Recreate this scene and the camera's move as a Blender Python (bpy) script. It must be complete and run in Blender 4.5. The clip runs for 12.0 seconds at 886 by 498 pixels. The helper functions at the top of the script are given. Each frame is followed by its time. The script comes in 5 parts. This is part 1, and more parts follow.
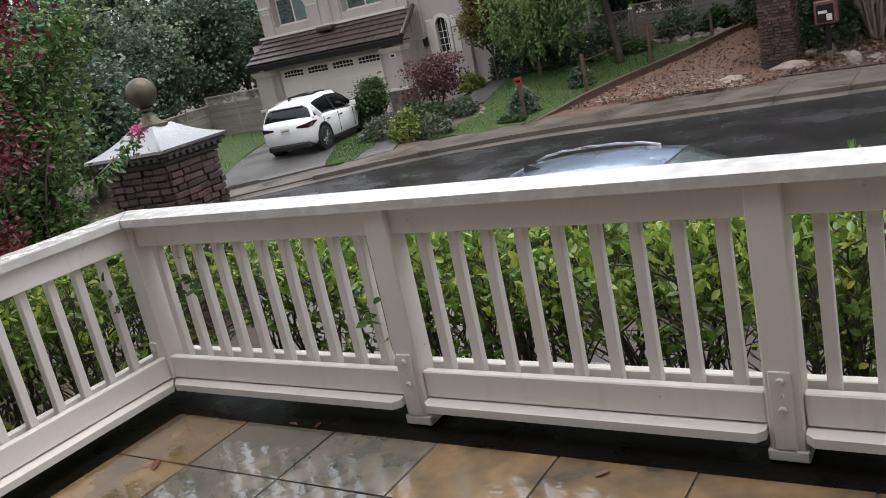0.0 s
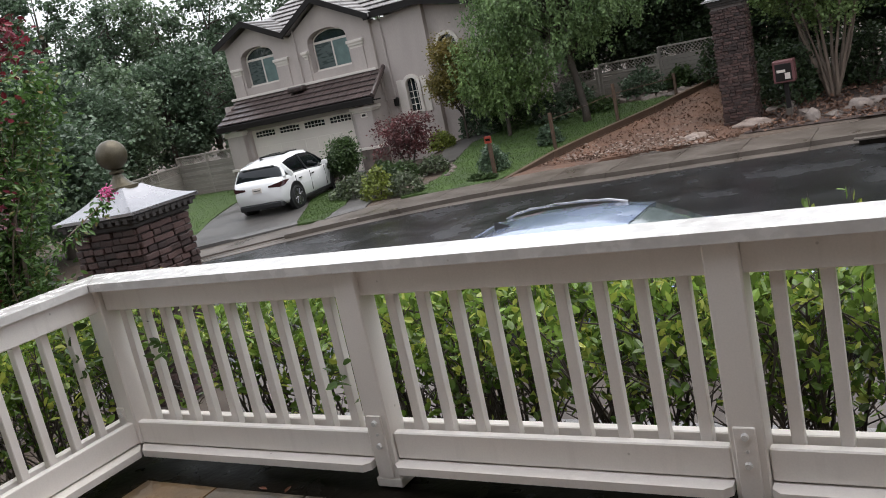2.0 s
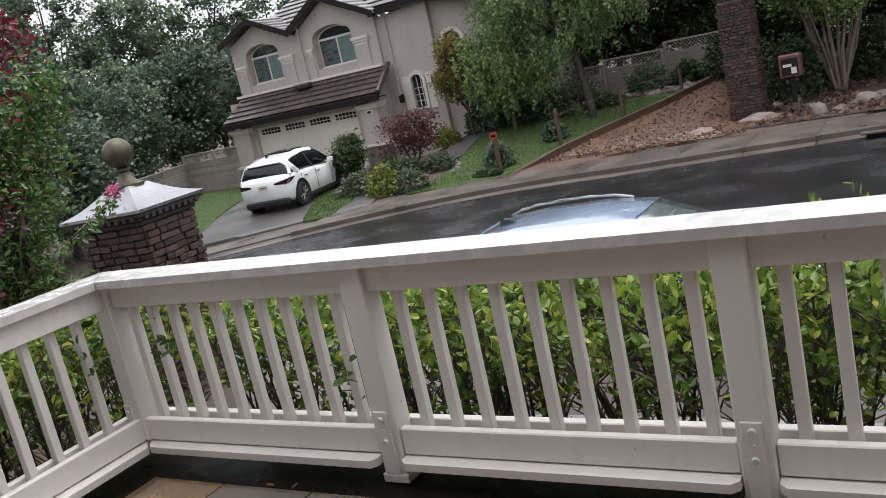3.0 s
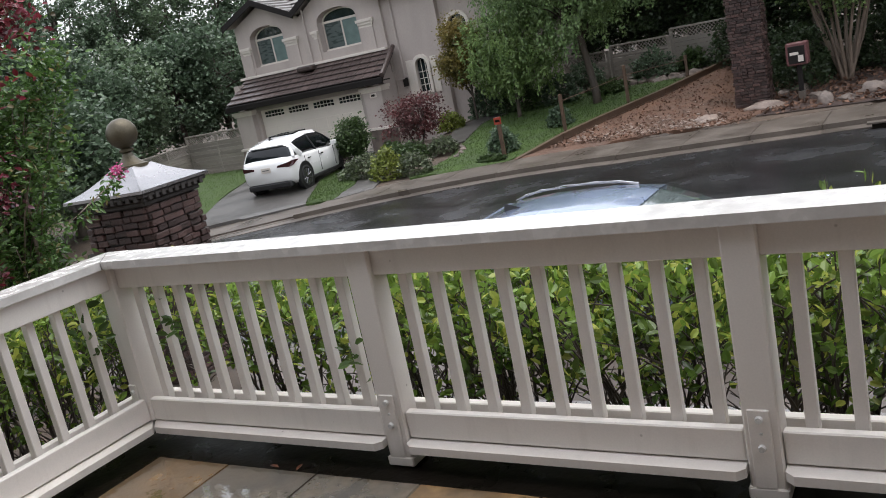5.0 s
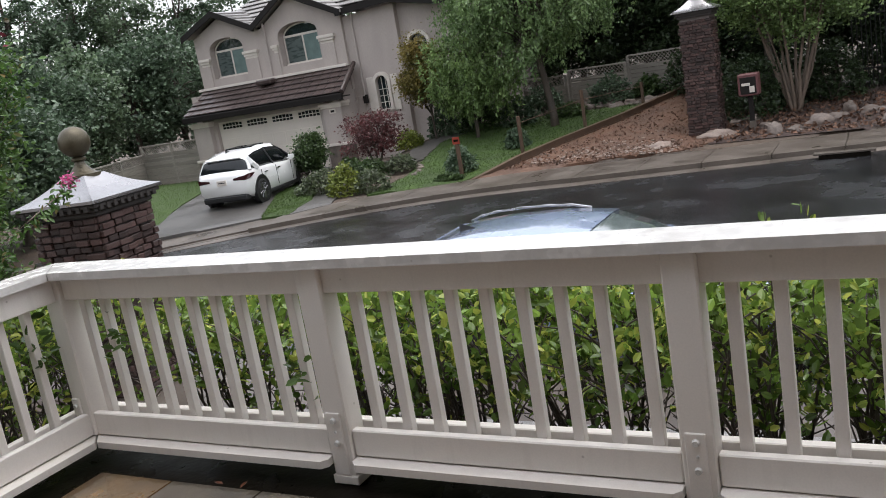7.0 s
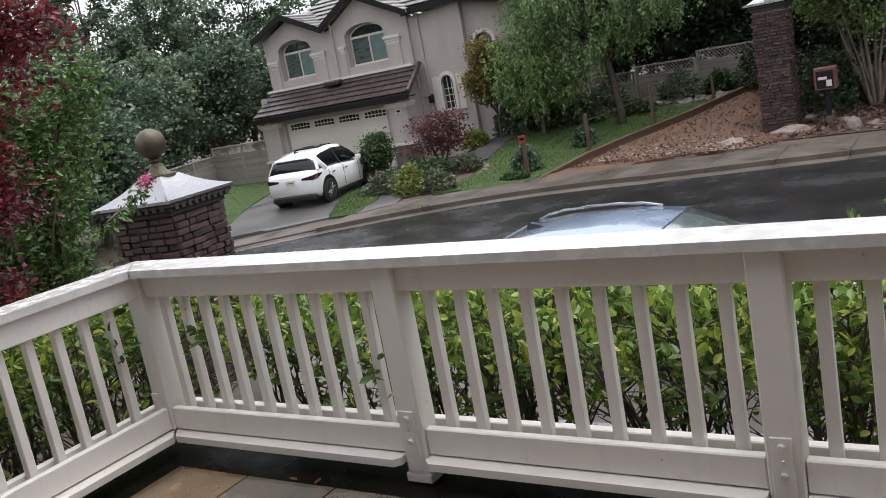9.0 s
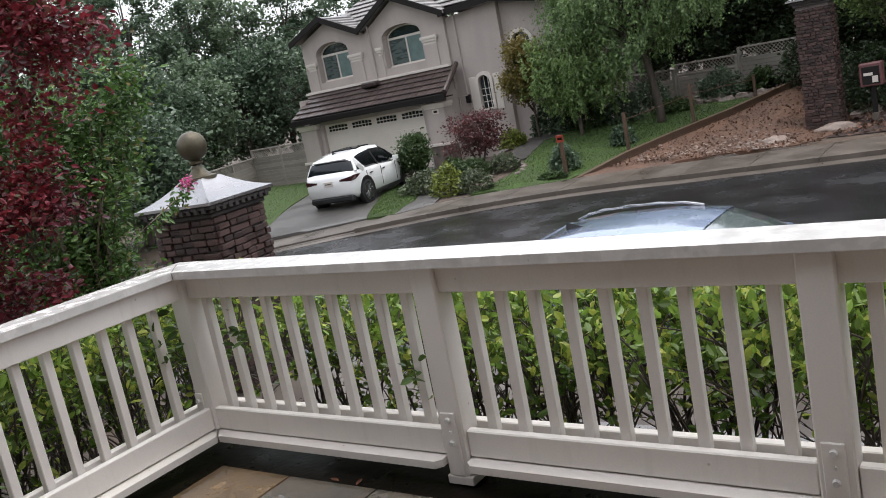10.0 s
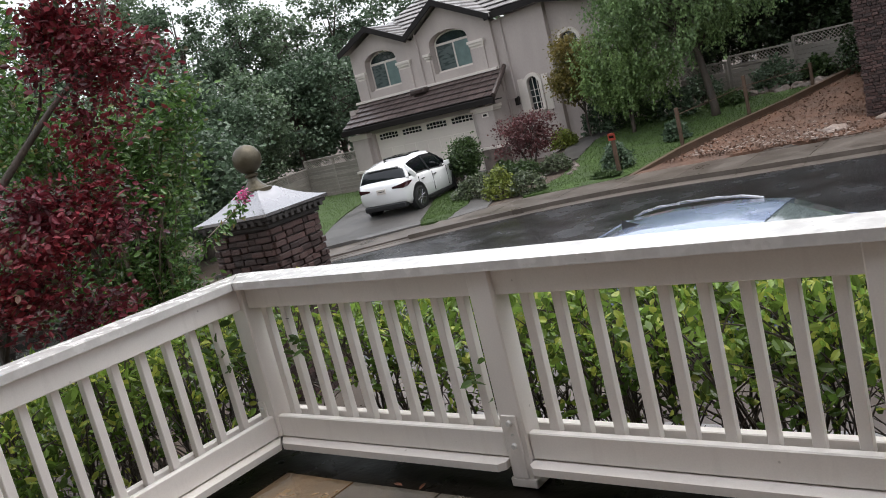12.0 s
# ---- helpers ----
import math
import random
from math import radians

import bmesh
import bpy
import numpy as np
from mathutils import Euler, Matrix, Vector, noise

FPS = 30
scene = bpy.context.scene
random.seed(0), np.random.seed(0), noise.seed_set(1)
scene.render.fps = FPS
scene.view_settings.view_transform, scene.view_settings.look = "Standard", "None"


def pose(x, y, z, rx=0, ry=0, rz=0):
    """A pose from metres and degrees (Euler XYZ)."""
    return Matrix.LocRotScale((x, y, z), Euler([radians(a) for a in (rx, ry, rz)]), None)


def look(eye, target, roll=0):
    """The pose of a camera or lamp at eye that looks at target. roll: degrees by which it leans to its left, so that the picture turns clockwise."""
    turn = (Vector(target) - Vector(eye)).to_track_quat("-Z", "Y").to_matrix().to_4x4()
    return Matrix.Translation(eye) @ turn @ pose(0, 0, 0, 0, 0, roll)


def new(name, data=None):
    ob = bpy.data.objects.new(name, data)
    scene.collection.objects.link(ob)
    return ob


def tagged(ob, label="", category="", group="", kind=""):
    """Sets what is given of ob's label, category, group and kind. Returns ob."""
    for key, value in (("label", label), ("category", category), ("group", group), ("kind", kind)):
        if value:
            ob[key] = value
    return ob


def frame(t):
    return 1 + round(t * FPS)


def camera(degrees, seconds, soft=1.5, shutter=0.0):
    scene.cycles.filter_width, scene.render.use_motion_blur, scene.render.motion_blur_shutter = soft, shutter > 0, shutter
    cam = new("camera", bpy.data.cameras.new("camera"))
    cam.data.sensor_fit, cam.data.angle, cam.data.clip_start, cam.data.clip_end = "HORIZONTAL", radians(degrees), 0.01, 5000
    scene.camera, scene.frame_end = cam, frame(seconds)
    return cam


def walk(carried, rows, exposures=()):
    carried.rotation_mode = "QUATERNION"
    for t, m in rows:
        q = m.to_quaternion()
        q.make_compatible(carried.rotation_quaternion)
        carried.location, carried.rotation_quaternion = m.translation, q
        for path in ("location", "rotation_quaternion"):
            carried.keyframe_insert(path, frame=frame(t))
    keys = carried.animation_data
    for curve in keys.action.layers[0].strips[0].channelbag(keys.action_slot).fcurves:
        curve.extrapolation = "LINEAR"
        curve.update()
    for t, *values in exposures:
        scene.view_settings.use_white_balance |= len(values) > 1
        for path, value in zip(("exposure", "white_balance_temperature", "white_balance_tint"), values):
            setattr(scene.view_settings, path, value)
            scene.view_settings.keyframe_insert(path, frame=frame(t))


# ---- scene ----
cam = camera(55.2, 12.0, soft=1.0)
PATH = [
    (0, (1.982, -2.409, 1.503), (0.892, -0.814, 0.985), -12.1),
    (0.5, (2.003, -2.419, 1.505), (1.015, -0.754, 1.005), -11.2),
    (1, (2.002, -2.419, 1.518), (0.955, -0.769, 1.093), -11.6),
    (1.5, (2.005, -2.419, 1.527), (0.965, -0.757, 1.131), -11.0),
    (2, (2.016, -2.426, 1.522), (0.987, -0.759, 1.118), -12.2),
    (2.5, (2.019, -2.425, 1.519), (0.981, -0.764, 1.117), -12.6),
    (4.5, (1.996, -2.426, 1.52), (0.945, -0.782, 1.079), -12.0),
    (5, (1.993, -2.429, 1.519), (0.946, -0.784, 1.077), -11.9),
    (5.5, (1.994, -2.427, 1.519), (0.935, -0.786, 1.087), -12.1),
    (6, (2.017, -2.433, 1.523), (0.992, -0.764, 1.118), -12.5),
    (6.5, (2.018, -2.442, 1.531), (1.023, -0.76, 1.107), -9.9),
    (7, (2.032, -2.447, 1.533), (1.075, -0.741, 1.112), -9.8),
    (9, (1.992, -2.447, 1.531), (0.905, -0.816, 1.135), -10.7),
    (9.5, (1.975, -2.445, 1.532), (0.822, -0.858, 1.139), -11.2),
    (10, (1.969, -2.441, 1.533), (0.81, -0.856, 1.154), -11.3),
    (10.5, (1.958, -2.438, 1.535), (0.757, -0.89, 1.133), -10.9),
    (11, (1.954, -2.433, 1.531), (0.71, -0.911, 1.161), -12.5),
    (11.5, (1.95, -2.435, 1.531), (0.677, -0.932, 1.186), -12.8),
    (12, (1.962, -2.442, 1.528), (0.702, -0.926, 1.186), -13.9),
]
walk(cam, [(t, look(eye, target, roll)) for t, eye, target, roll in PATH], [(0.0, 0.90, 6500, 10), (12.0, 0.90, 6500, 10)])

# ---- overcast sky ----
world = bpy.data.worlds.new("overcast_sky")
scene.world = world
world.use_nodes = True
wn, wl = world.node_tree.nodes, world.node_tree.links
wn.clear()
sky = wn.new("ShaderNodeTexSky")
sky.sky_type, sky.sun_disc = "NISHITA", False
sky.sun_elevation, sky.sun_rotation = radians(76), radians(29)
grey = wn.new("ShaderNodeHueSaturation")
grey.inputs["Saturation"].default_value = 0.22
back = wn.new("ShaderNodeBackground")
back.inputs["Strength"].default_value = 0.15
wout = wn.new("ShaderNodeOutputWorld")
wl.new(sky.outputs[0], grey.inputs["Color"])
# an overcast sky is about three times brighter overhead than at the horizon
coord = wn.new("ShaderNodeTexCoord")
split = wn.new("ShaderNodeSeparateXYZ")
rise = wn.new("ShaderNodeMapRange")
rise.inputs["From Min"].default_value, rise.inputs["From Max"].default_value = 0.0, 0.9
rise.inputs["To Min"].default_value, rise.inputs["To Max"].default_value = 0.6, 2.0
tint = wn.new("ShaderNodeMix")
tint.data_type, tint.blend_type = "RGBA", "MULTIPLY"
tint.inputs["Factor"].default_value = 1.0
wl.new(coord.outputs["Generated"], split.inputs[0])
wl.new(split.outputs["Z"], rise.inputs["Value"])
wl.new(grey.outputs[0], tint.inputs["A"])
wl.new(rise.outputs[0], tint.inputs["B"])
wl.new(tint.outputs["Result"], back.inputs["Color"])
wl.new(back.outputs[0], wout.inputs["Surface"])
sun = new("sun", bpy.data.lights.new("sun", "SUN"))
sun.data.energy, sun.data.angle, sun.data.color = 0.7, radians(60), (1.0, 0.97, 0.93)
sun.matrix_world = look((5, 13, 40), (0, 4, 0))


# ---- materials ----
def material(name, color, rough=0.6, metal=0.0, dark=0.6, scale=3.0, fine=60.0, bump=0.15, depth=0.004, rnd=0.0, island=0.0,
             rough_var=0.15, coat=0.0, second=None, spec=0.5, translucent=0.0, stretch=(1, 1, 1), warm=None, grain=0.45, ripple=0.0, specks=0.0):
    """A surface with stains at a coarse scale, grain at a fine one, and a fine relief."""
    m = bpy.data.materials.new(name)
    m.use_nodes = True
    n, l = m.node_tree.nodes, m.node_tree.links
    b = n["Principled BSDF"]
    tc = n.new("ShaderNodeTexCoord")
    mp = n.new("ShaderNodeMapping")
    mp.inputs["Scale"].default_value = stretch
    l.new(tc.outputs["Object"], mp.inputs["Vector"])
    n1 = n.new("ShaderNodeTexNoise")
    n1.inputs["Scale"].default_value, n1.inputs["Detail"].default_value = scale, 5
    n2 = n.new("ShaderNodeTexNoise")
    n2.inputs["Scale"].default_value, n2.inputs["Detail"].default_value = fine, 3
    l.new(mp.outputs[0], n1.inputs["Vector"])
    l.new(mp.outputs[0], n2.inputs["Vector"])
    ramp = n.new("ShaderNodeValToRGB")
    ramp.color_ramp.elements[0].position, ramp.color_ramp.elements[1].position = 0.3, 0.7
    two = second or tuple(c * dark for c in color)
    ramp.color_ramp.elements[0].color, ramp.color_ramp.elements[1].color = (*two, 1), (*color, 1)
    l.new(n1.outputs["Fac"], ramp.inputs["Fac"])
    mix = n.new("ShaderNodeMix")
    mix.data_type, mix.blend_type = "RGBA", "MULTIPLY"
    mix.inputs["Factor"].default_value = grain
    gr = n.new("ShaderNodeValToRGB")
    gr.color_ramp.elements[0].position, gr.color_ramp.elements[1].position = 0.25, 0.75
    gr.color_ramp.elements[0].color, gr.color_ramp.elements[1].color = (0.55, 0.55, 0.55, 1), (1.25, 1.25, 1.25, 1)
    l.new(n2.outputs["Fac"], gr.inputs["Fac"])
    l.new(ramp.outputs["Color"], mix.inputs["A"])
    l.new(gr.outputs["Color"], mix.inputs["B"])
    col = mix.outputs["Result"]
    if rnd or island:
        src = n.new("ShaderNodeObjectInfo").outputs["Random"] if rnd else n.new("ShaderNodeNewGeometry").outputs["Random Per Island"]
        amount = rnd or island
        mr = n.new("ShaderNodeMapRange")
        mr.inputs["To Min"].default_value, mr.inputs["To Max"].default_value = 1 - amount, 1 + amount
        l.new(src, mr.inputs["Value"])
        hs = n.new("ShaderNodeHueSaturation")
        l.new(mr.outputs[0], hs.inputs["Value"])
        l.new(col, hs.inputs["Color"])
        col = hs.outputs["Color"]
        if warm:
            wr = n.new("ShaderNodeValToRGB")
            wr.color_ramp.elements[0].position, wr.color_ramp.elements[1].position = warm[1], min(1, warm[1] + 0.3)
            wr.color_ramp.elements[0].color, wr.color_ramp.elements[1].color = (0, 0, 0, 1), (1, 1, 1, 1)
            mul = n.new("ShaderNodeMath")
            mul.operation = "FRACT"
            mu2 = n.new("ShaderNodeMath")
            mu2.operation, mu2.inputs[1].default_value = "MULTIPLY", 7.31
            l.new(src, mu2.inputs[0])
            l.new(mu2.outputs[0], mul.inputs[0])
            l.new(mul.outputs[0], wr.inputs["Fac"])
            wm = n.new("ShaderNodeMix")
            wm.data_type = "RGBA"
            wm.inputs["B"].default_value = (*warm[0], 1)
            l.new(wr.outputs["Color"], wm.inputs["Factor"])
            l.new(col, wm.inputs["A"])
            col = wm.outputs["Result"]
    if specks:
        # flecks of dirt and chips in the paint, and faint runs down it
        vo = n.new("ShaderNodeTexVoronoi")
        vo.inputs["Scale"].default_value = 9.0
        l.new(tc.outputs["Object"], vo.inputs["Vector"])
        lim = n.new("ShaderNodeMapRange")
        lim.inputs["From Min"].default_value, lim.inputs["From Max"].default_value = 0.03, 0.06
        lim.inputs["To Min"].default_value, lim.inputs["To Max"].default_value = specks, 0.0
        l.new(vo.outputs["Distance"], lim.inputs["Value"])
        mp2 = n.new("ShaderNodeMapping")
        mp2.inputs["Scale"].default_value = (1.0, 1.0, 0.12)
        l.new(tc.outputs["Object"], mp2.inputs["Vector"])
        n4 = n.new("ShaderNodeTexNoise")
        n4.inputs["Scale"].default_value, n4.inputs["Detail"].default_value = 22.0, 4
        l.new(mp2.outputs[0], n4.inputs["Vector"])
        run = n.new("ShaderNodeMapRange")
        run.inputs["From Min"].default_value, run.inputs["From Max"].default_value = 0.56, 0.78
        run.inputs["To Min"].default_value, run.inputs["To Max"].default_value = 0.0, 0.13
        l.new(n4.outputs["Fac"], run.inputs["Value"])
        top = n.new("ShaderNodeMath")
        top.operation = "MAXIMUM"
        l.new(lim.outputs[0], top.inputs[0])
        l.new(run.outputs[0], top.inputs[1])
        dm = n.new("ShaderNodeMix")
        dm.data_type = "RGBA"
        dm.inputs["B"].default_value = (0.30, 0.26, 0.22, 1)
        l.new(top.outputs[0], dm.inputs["Factor"])
        l.new(col, dm.inputs["A"])
        col = dm.outputs["Result"]
    l.new(col, b.inputs["Base Color"])
    rr = n.new("ShaderNodeMapRange")
    rr.inputs["From Min"].default_value, rr.inputs["From Max"].default_value = 0.3, 0.7
    rr.inputs["To Min"].default_value, rr.inputs["To Max"].default_value = max(0.02, rough - rough_var), min(1, rough + rough_var)
    l.new(n1.outputs["Fac"], rr.inputs["Value"])
    l.new(rr.outputs[0], b.inputs["Roughness"])
    b.inputs["Metallic"].default_value, b.inputs["Coat Weight"].default_value = metal, coat
    b.inputs["Coat Roughness"].default_value = 0.05
    b.inputs["Specular IOR Level"].default_value = spec
    if bump:
        bp = n.new("ShaderNodeBump")
        bp.inputs["Strength"].default_value, bp.inputs["Distance"].default_value = bump, depth
        l.new(n2.outputs["Fac"], bp.inputs["Height"])
        l.new(bp.outputs[0], b.inputs["Normal"])
        if coat > 0.5 and ripple:
            n3 = n.new("ShaderNodeTexNoise")
            n3.inputs["Scale"].default_value, n3.inputs["Detail"].default_value = 14, 2
            l.new(tc.outputs["Object"], n3.inputs["Vector"])
            b2 = n.new("ShaderNodeBump")
            b2.inputs["Strength"].default_value, b2.inputs["Distance"].default_value = ripple, 0.01
            l.new(n3.outputs["Fac"], b2.inputs["Height"])
            l.new(b2.outputs[0], b.inputs["Coat Normal"])
            b.inputs["Coat IOR"].default_value, b.inputs["Coat Roughness"].default_value = 1.6, 0.02
    if translucent:
        tr = n.new("ShaderNodeBsdfTranslucent")
        ms = n.new("ShaderNodeMixShader")
        ms.inputs[0].default_value = translucent
        l.new(col, tr.inputs["Color"])
        l.new(b.outputs[0], ms.inputs[1])
        l.new(tr.outputs[0], ms.inputs[2])
        l.new(ms.outputs[0], n["Material Output"].inputs["Surface"])
    return m


WHITE = material("white_paint", (0.765, 0.718, 0.675), 0.42, dark=0.96, scale=1.6, fine=150, bump=0.1, depth=0.001, grain=0.1, specks=0.6)
CAPWHITE = material("wet_white_paint", (0.66, 0.635, 0.61), 0.22, dark=0.8, scale=13, fine=70, bump=0.3, depth=0.002, rough_var=0.2, grain=0.12, specks=0.5)
STEEL = material("painted_bolt", (0.7, 0.69, 0.67), 0.35, dark=0.8, scale=20, fine=200)
SLATE_GREY = material("wet_grey_slate", (0.185, 0.15, 0.11), 0.11, second=(0.058, 0.058, 0.053), scale=6, fine=16, bump=0.12, depth=0.004, rnd=0.2, rough_var=0.12, coat=1.0, ripple=0.3)
SLATE_BROWN = material("wet_brown_slate", (0.27, 0.165, 0.075), 0.11, second=(0.07, 0.058, 0.044), scale=4.5, fine=16, bump=0.12, depth=0.004, rnd=0.2, rough_var=0.12, coat=1.0, ripple=0.3)
MEMBRANE = material("wet_black_membrane", (0.010, 0.008, 0.006), 0.33, scale=5, fine=40, bump=0.5, depth=0.003, spec=0.06)
GROUT = material("dark_grout", (0.05, 0.045, 0.04), 0.5)
ASPHALT = material("wet_asphalt", (0.026, 0.026, 0.028), 0.13, dark=0.5, scale=0.9, fine=60, bump=0.4, depth=0.008, rough_var=0.24)
CONCRETE = material("wet_concrete", (0.125, 0.102, 0.084), 0.4, dark=0.62, scale=1.2, fine=40, bump=0.2, rnd=0.14)
DRIVE = material("wet_driveway", (0.09, 0.083, 0.077), 0.42, dark=0.65, scale=0.7, fine=40, bump=0.2)
LAWN = material("lawn", (0.055, 0.098, 0.018), 0.9, dark=0.65, scale=1.6, fine=35, bump=0.6, depth=0.03)
GRASS = material("grass_blades", (0.068, 0.118, 0.02), 0.75, island=0.35, bump=0, translucent=0.3)
EARTH = material("earth", (0.10, 0.07, 0.05), 0.75, dark=0.5, scale=1.0, fine=22, bump=0.8, depth=0.03)
CHIPS = material("bark_chips", (0.16, 0.082, 0.05), 0.7, dark=0.55, scale=1.2, fine=24, bump=0.9, depth=0.03, island=0.4)
STUCCO = material("taupe_stucco", (0.47, 0.408, 0.373), 0.75, dark=0.76, scale=1.1, stretch=(1, 1, 0.22), fine=50, bump=0.35, depth=0.01, grain=0.2)
TRIM = material("pale_trim", (0.66, 0.60, 0.54), 0.6, dark=0.88, scale=1.5, fine=40, grain=0.2)
FASCIA = material("dark_fascia", (0.014, 0.011, 0.010), 0.6, spec=0.25, scale=2)
TILE_BROWN = material("brown_roof_tile", (0.085, 0.058, 0.052), 0.4, dark=0.6, scale=2.5, fine=25, bump=0.4, depth=0.02, rnd=0.25)
TILE_GREY = material("wet_grey_roof_tile", (0.30, 0.28, 0.27), 0.38, dark=0.6, scale=2.0, fine=25, bump=0.4, depth=0.02, rnd=0.2)
DOORWHITE = material("garage_door_paint", (0.72, 0.65, 0.58), 0.5, dark=0.92, scale=1.2, fine=30, grain=0.15)
PANE = material("window_glass", (0.02, 0.03, 0.033), 0.05, scale=1, bump=0, rough_var=0.02, spec=0.8)
CURTAIN = material("teal_blind", (0.16, 0.235, 0.22), 0.5, scale=3)
# blind grey raised to take in the reflection on the pane
BLIND_SHEEN = material("grey_blind_sheen", (0.085, 0.11, 0.105), 0.3, scale=3, stretch=(1, 1, 4))
BRICK = material("clinker_brick", (0.072, 0.038, 0.032), 0.5, dark=0.5, scale=9, fine=60, bump=0.8, depth=0.015, rnd=0.55)
MORTAR = material("dark_mortar", (0.05, 0.042, 0.038), 0.7, scale=8, fine=60, bump=0.5)
COPING = material("metal_coping", (0.40, 0.39, 0.40), 0.27, metal=0.85, dark=0.85, scale=2.5, fine=40, rough_var=0.08, bump=0.04, grain=0.12)
BRONZE = material("weathered_bronze", (0.115, 0.095, 0.06), 0.42, metal=0.45, dark=0.6, scale=6, fine=60, bump=0.3)
FENCE = material("weathered_fence_board", (0.30, 0.27, 0.235), 0.6, dark=0.75, scale=2, fine=30, rnd=0.15, stretch=(0.3, 1, 3))
BARK = material("bark", (0.085, 0.065, 0.05), 0.7, dark=0.5, scale=6, fine=40, bump=0.8, depth=0.02, stretch=(1, 1, 0.3))
PALEBARK = material("smooth_pale_bark", (0.22, 0.165, 0.125), 0.6, dark=0.6, scale=5, fine=30, bump=0.4, stretch=(1, 1, 0.3))
TIMBER = material("edging_timber", (0.115, 0.068, 0.042), 0.6, scale=3, fine=30, stretch=(0.3, 1, 1))
ROCK = material("garden_rock", (0.21, 0.165, 0.14), 0.6, dark=0.5, scale=4, fine=25, bump=0.6, depth=0.02, rnd=0.25)


def leaf_material(name, color, second, island=0.4, translucent=0.35, rough=0.4, warm=None):
    return material(name, color, rough, second=second, scale=1.3, fine=9, bump=0, island=island, translucent=translucent, warm=warm)


LEAF_HEDGE = leaf_material("hedge_leaf", (0.23, 0.345, 0.06), (0.07, 0.13, 0.026), 0.55, translucent=0.42, warm=((0.52, 0.55, 0.11), 0.74), rough=0.26)
# both woods greens are lightened and greyed to stand for rain haze
LEAF_DARK = leaf_material("dark_woods_leaf", (0.128, 0.185, 0.11), (0.07, 0.11, 0.066), 0.4)
LEAF_WOOD = leaf_material("woods_leaf", (0.16, 0.225, 0.125), (0.095, 0.14, 0.08), 0.4)
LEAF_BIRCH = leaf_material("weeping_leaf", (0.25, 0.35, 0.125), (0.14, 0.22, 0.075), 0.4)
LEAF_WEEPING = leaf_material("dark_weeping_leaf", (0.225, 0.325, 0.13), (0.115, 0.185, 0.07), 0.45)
LEAF_GOLD = leaf_material("turning_leaf", (0.24, 0.17, 0.045), (0.13, 0.14, 0.04), 0.4)
LEAF_RED = leaf_material("dark_red_leaf", (0.25, 0.026, 0.034), (0.075, 0.018, 0.032), 0.65, 0.28, warm=((0.05, 0.09, 0.03), 0.86))
LEAF_MAPLE = leaf_material("dull_red_leaf", (0.17, 0.055, 0.055), (0.09, 0.04, 0.04), 0.4)
LEAF_MYRTLE = leaf_material("myrtle_leaf", (0.13, 0.23, 0.055), (0.05, 0.105, 0.03), 0.5, warm=((0.28, 0.21, 0.09), 0.9), rough=0.28)
# darker leaf colour that stands for the shade on the bank
LEAF_SHADE = leaf_material("shaded_dark_leaf", (0.055, 0.085, 0.035), (0.03, 0.05, 0.02), 0.4)
LEAF_SHRUB = leaf_material("shrub_leaf", (0.075, 0.12, 0.035), (0.04, 0.07, 0.025), 0.4)
LEAF_GREY = leaf_material("grey_green_leaf", (0.13, 0.155, 0.085), (0.07, 0.09, 0.05), 0.45)
LEAF_LIME = leaf_material("lime_leaf", (0.24, 0.27, 0.05), (0.13, 0.17, 0.035), 0.4)
PINK = leaf_material("pink_blossom", (0.75, 0.16, 0.38), (0.6, 0.12, 0.3), 0.3)


# ---- building helpers ----
def box(bm, x0, x1, y0, y1, z0, z1, bevel=0.0):
    m = Matrix.Translation(((x0 + x1) / 2, (y0 + y1) / 2, (z0 + z1) / 2)) @ Matrix.Diagonal((abs(x1 - x0), abs(y1 - y0), abs(z1 - z0), 1))
    made = bmesh.ops.create_cube(bm, size=1, matrix=m)["verts"]
    if bevel:
        edges = list({e for v in made for e in v.link_edges})
        bmesh.ops.bevel(bm, geom=edges, offset=bevel, segments=1, affect="EDGES")
    return bm


def boxed(*spans, bevel=0.0):
    bm = bmesh.new()
    for s in spans:
        box(bm, *s, bevel=bevel)
    return bm


def mesh_of(name, bm, mat, smooth=False):
    me = bpy.data.meshes.new(name)
    bm.to_mesh(me)
    bm.free()
    me.materials.append(mat)
    if smooth:
        me.shade_smooth()
    return me


def part(name, bm, mat, parent=None, label="", smooth=False, kind=""):
    """One mesh object from a bmesh (or a ready mesh), under a thing or a part."""
    me = bm if isinstance(bm, bpy.types.Mesh) else mesh_of(name, bm, mat, smooth)
    ob = new(name, me)
    ob.parent = parent
    return tagged(ob, label, kind=kind)


def thing(name, label, category, group="", at=(0, 0, 0), turn=0.0):
    ob = new(name)
    ob.empty_display_size = 0.2
    ob.matrix_world = pose(*at, 0, 0, turn)
    return tagged(ob, label, category, group)


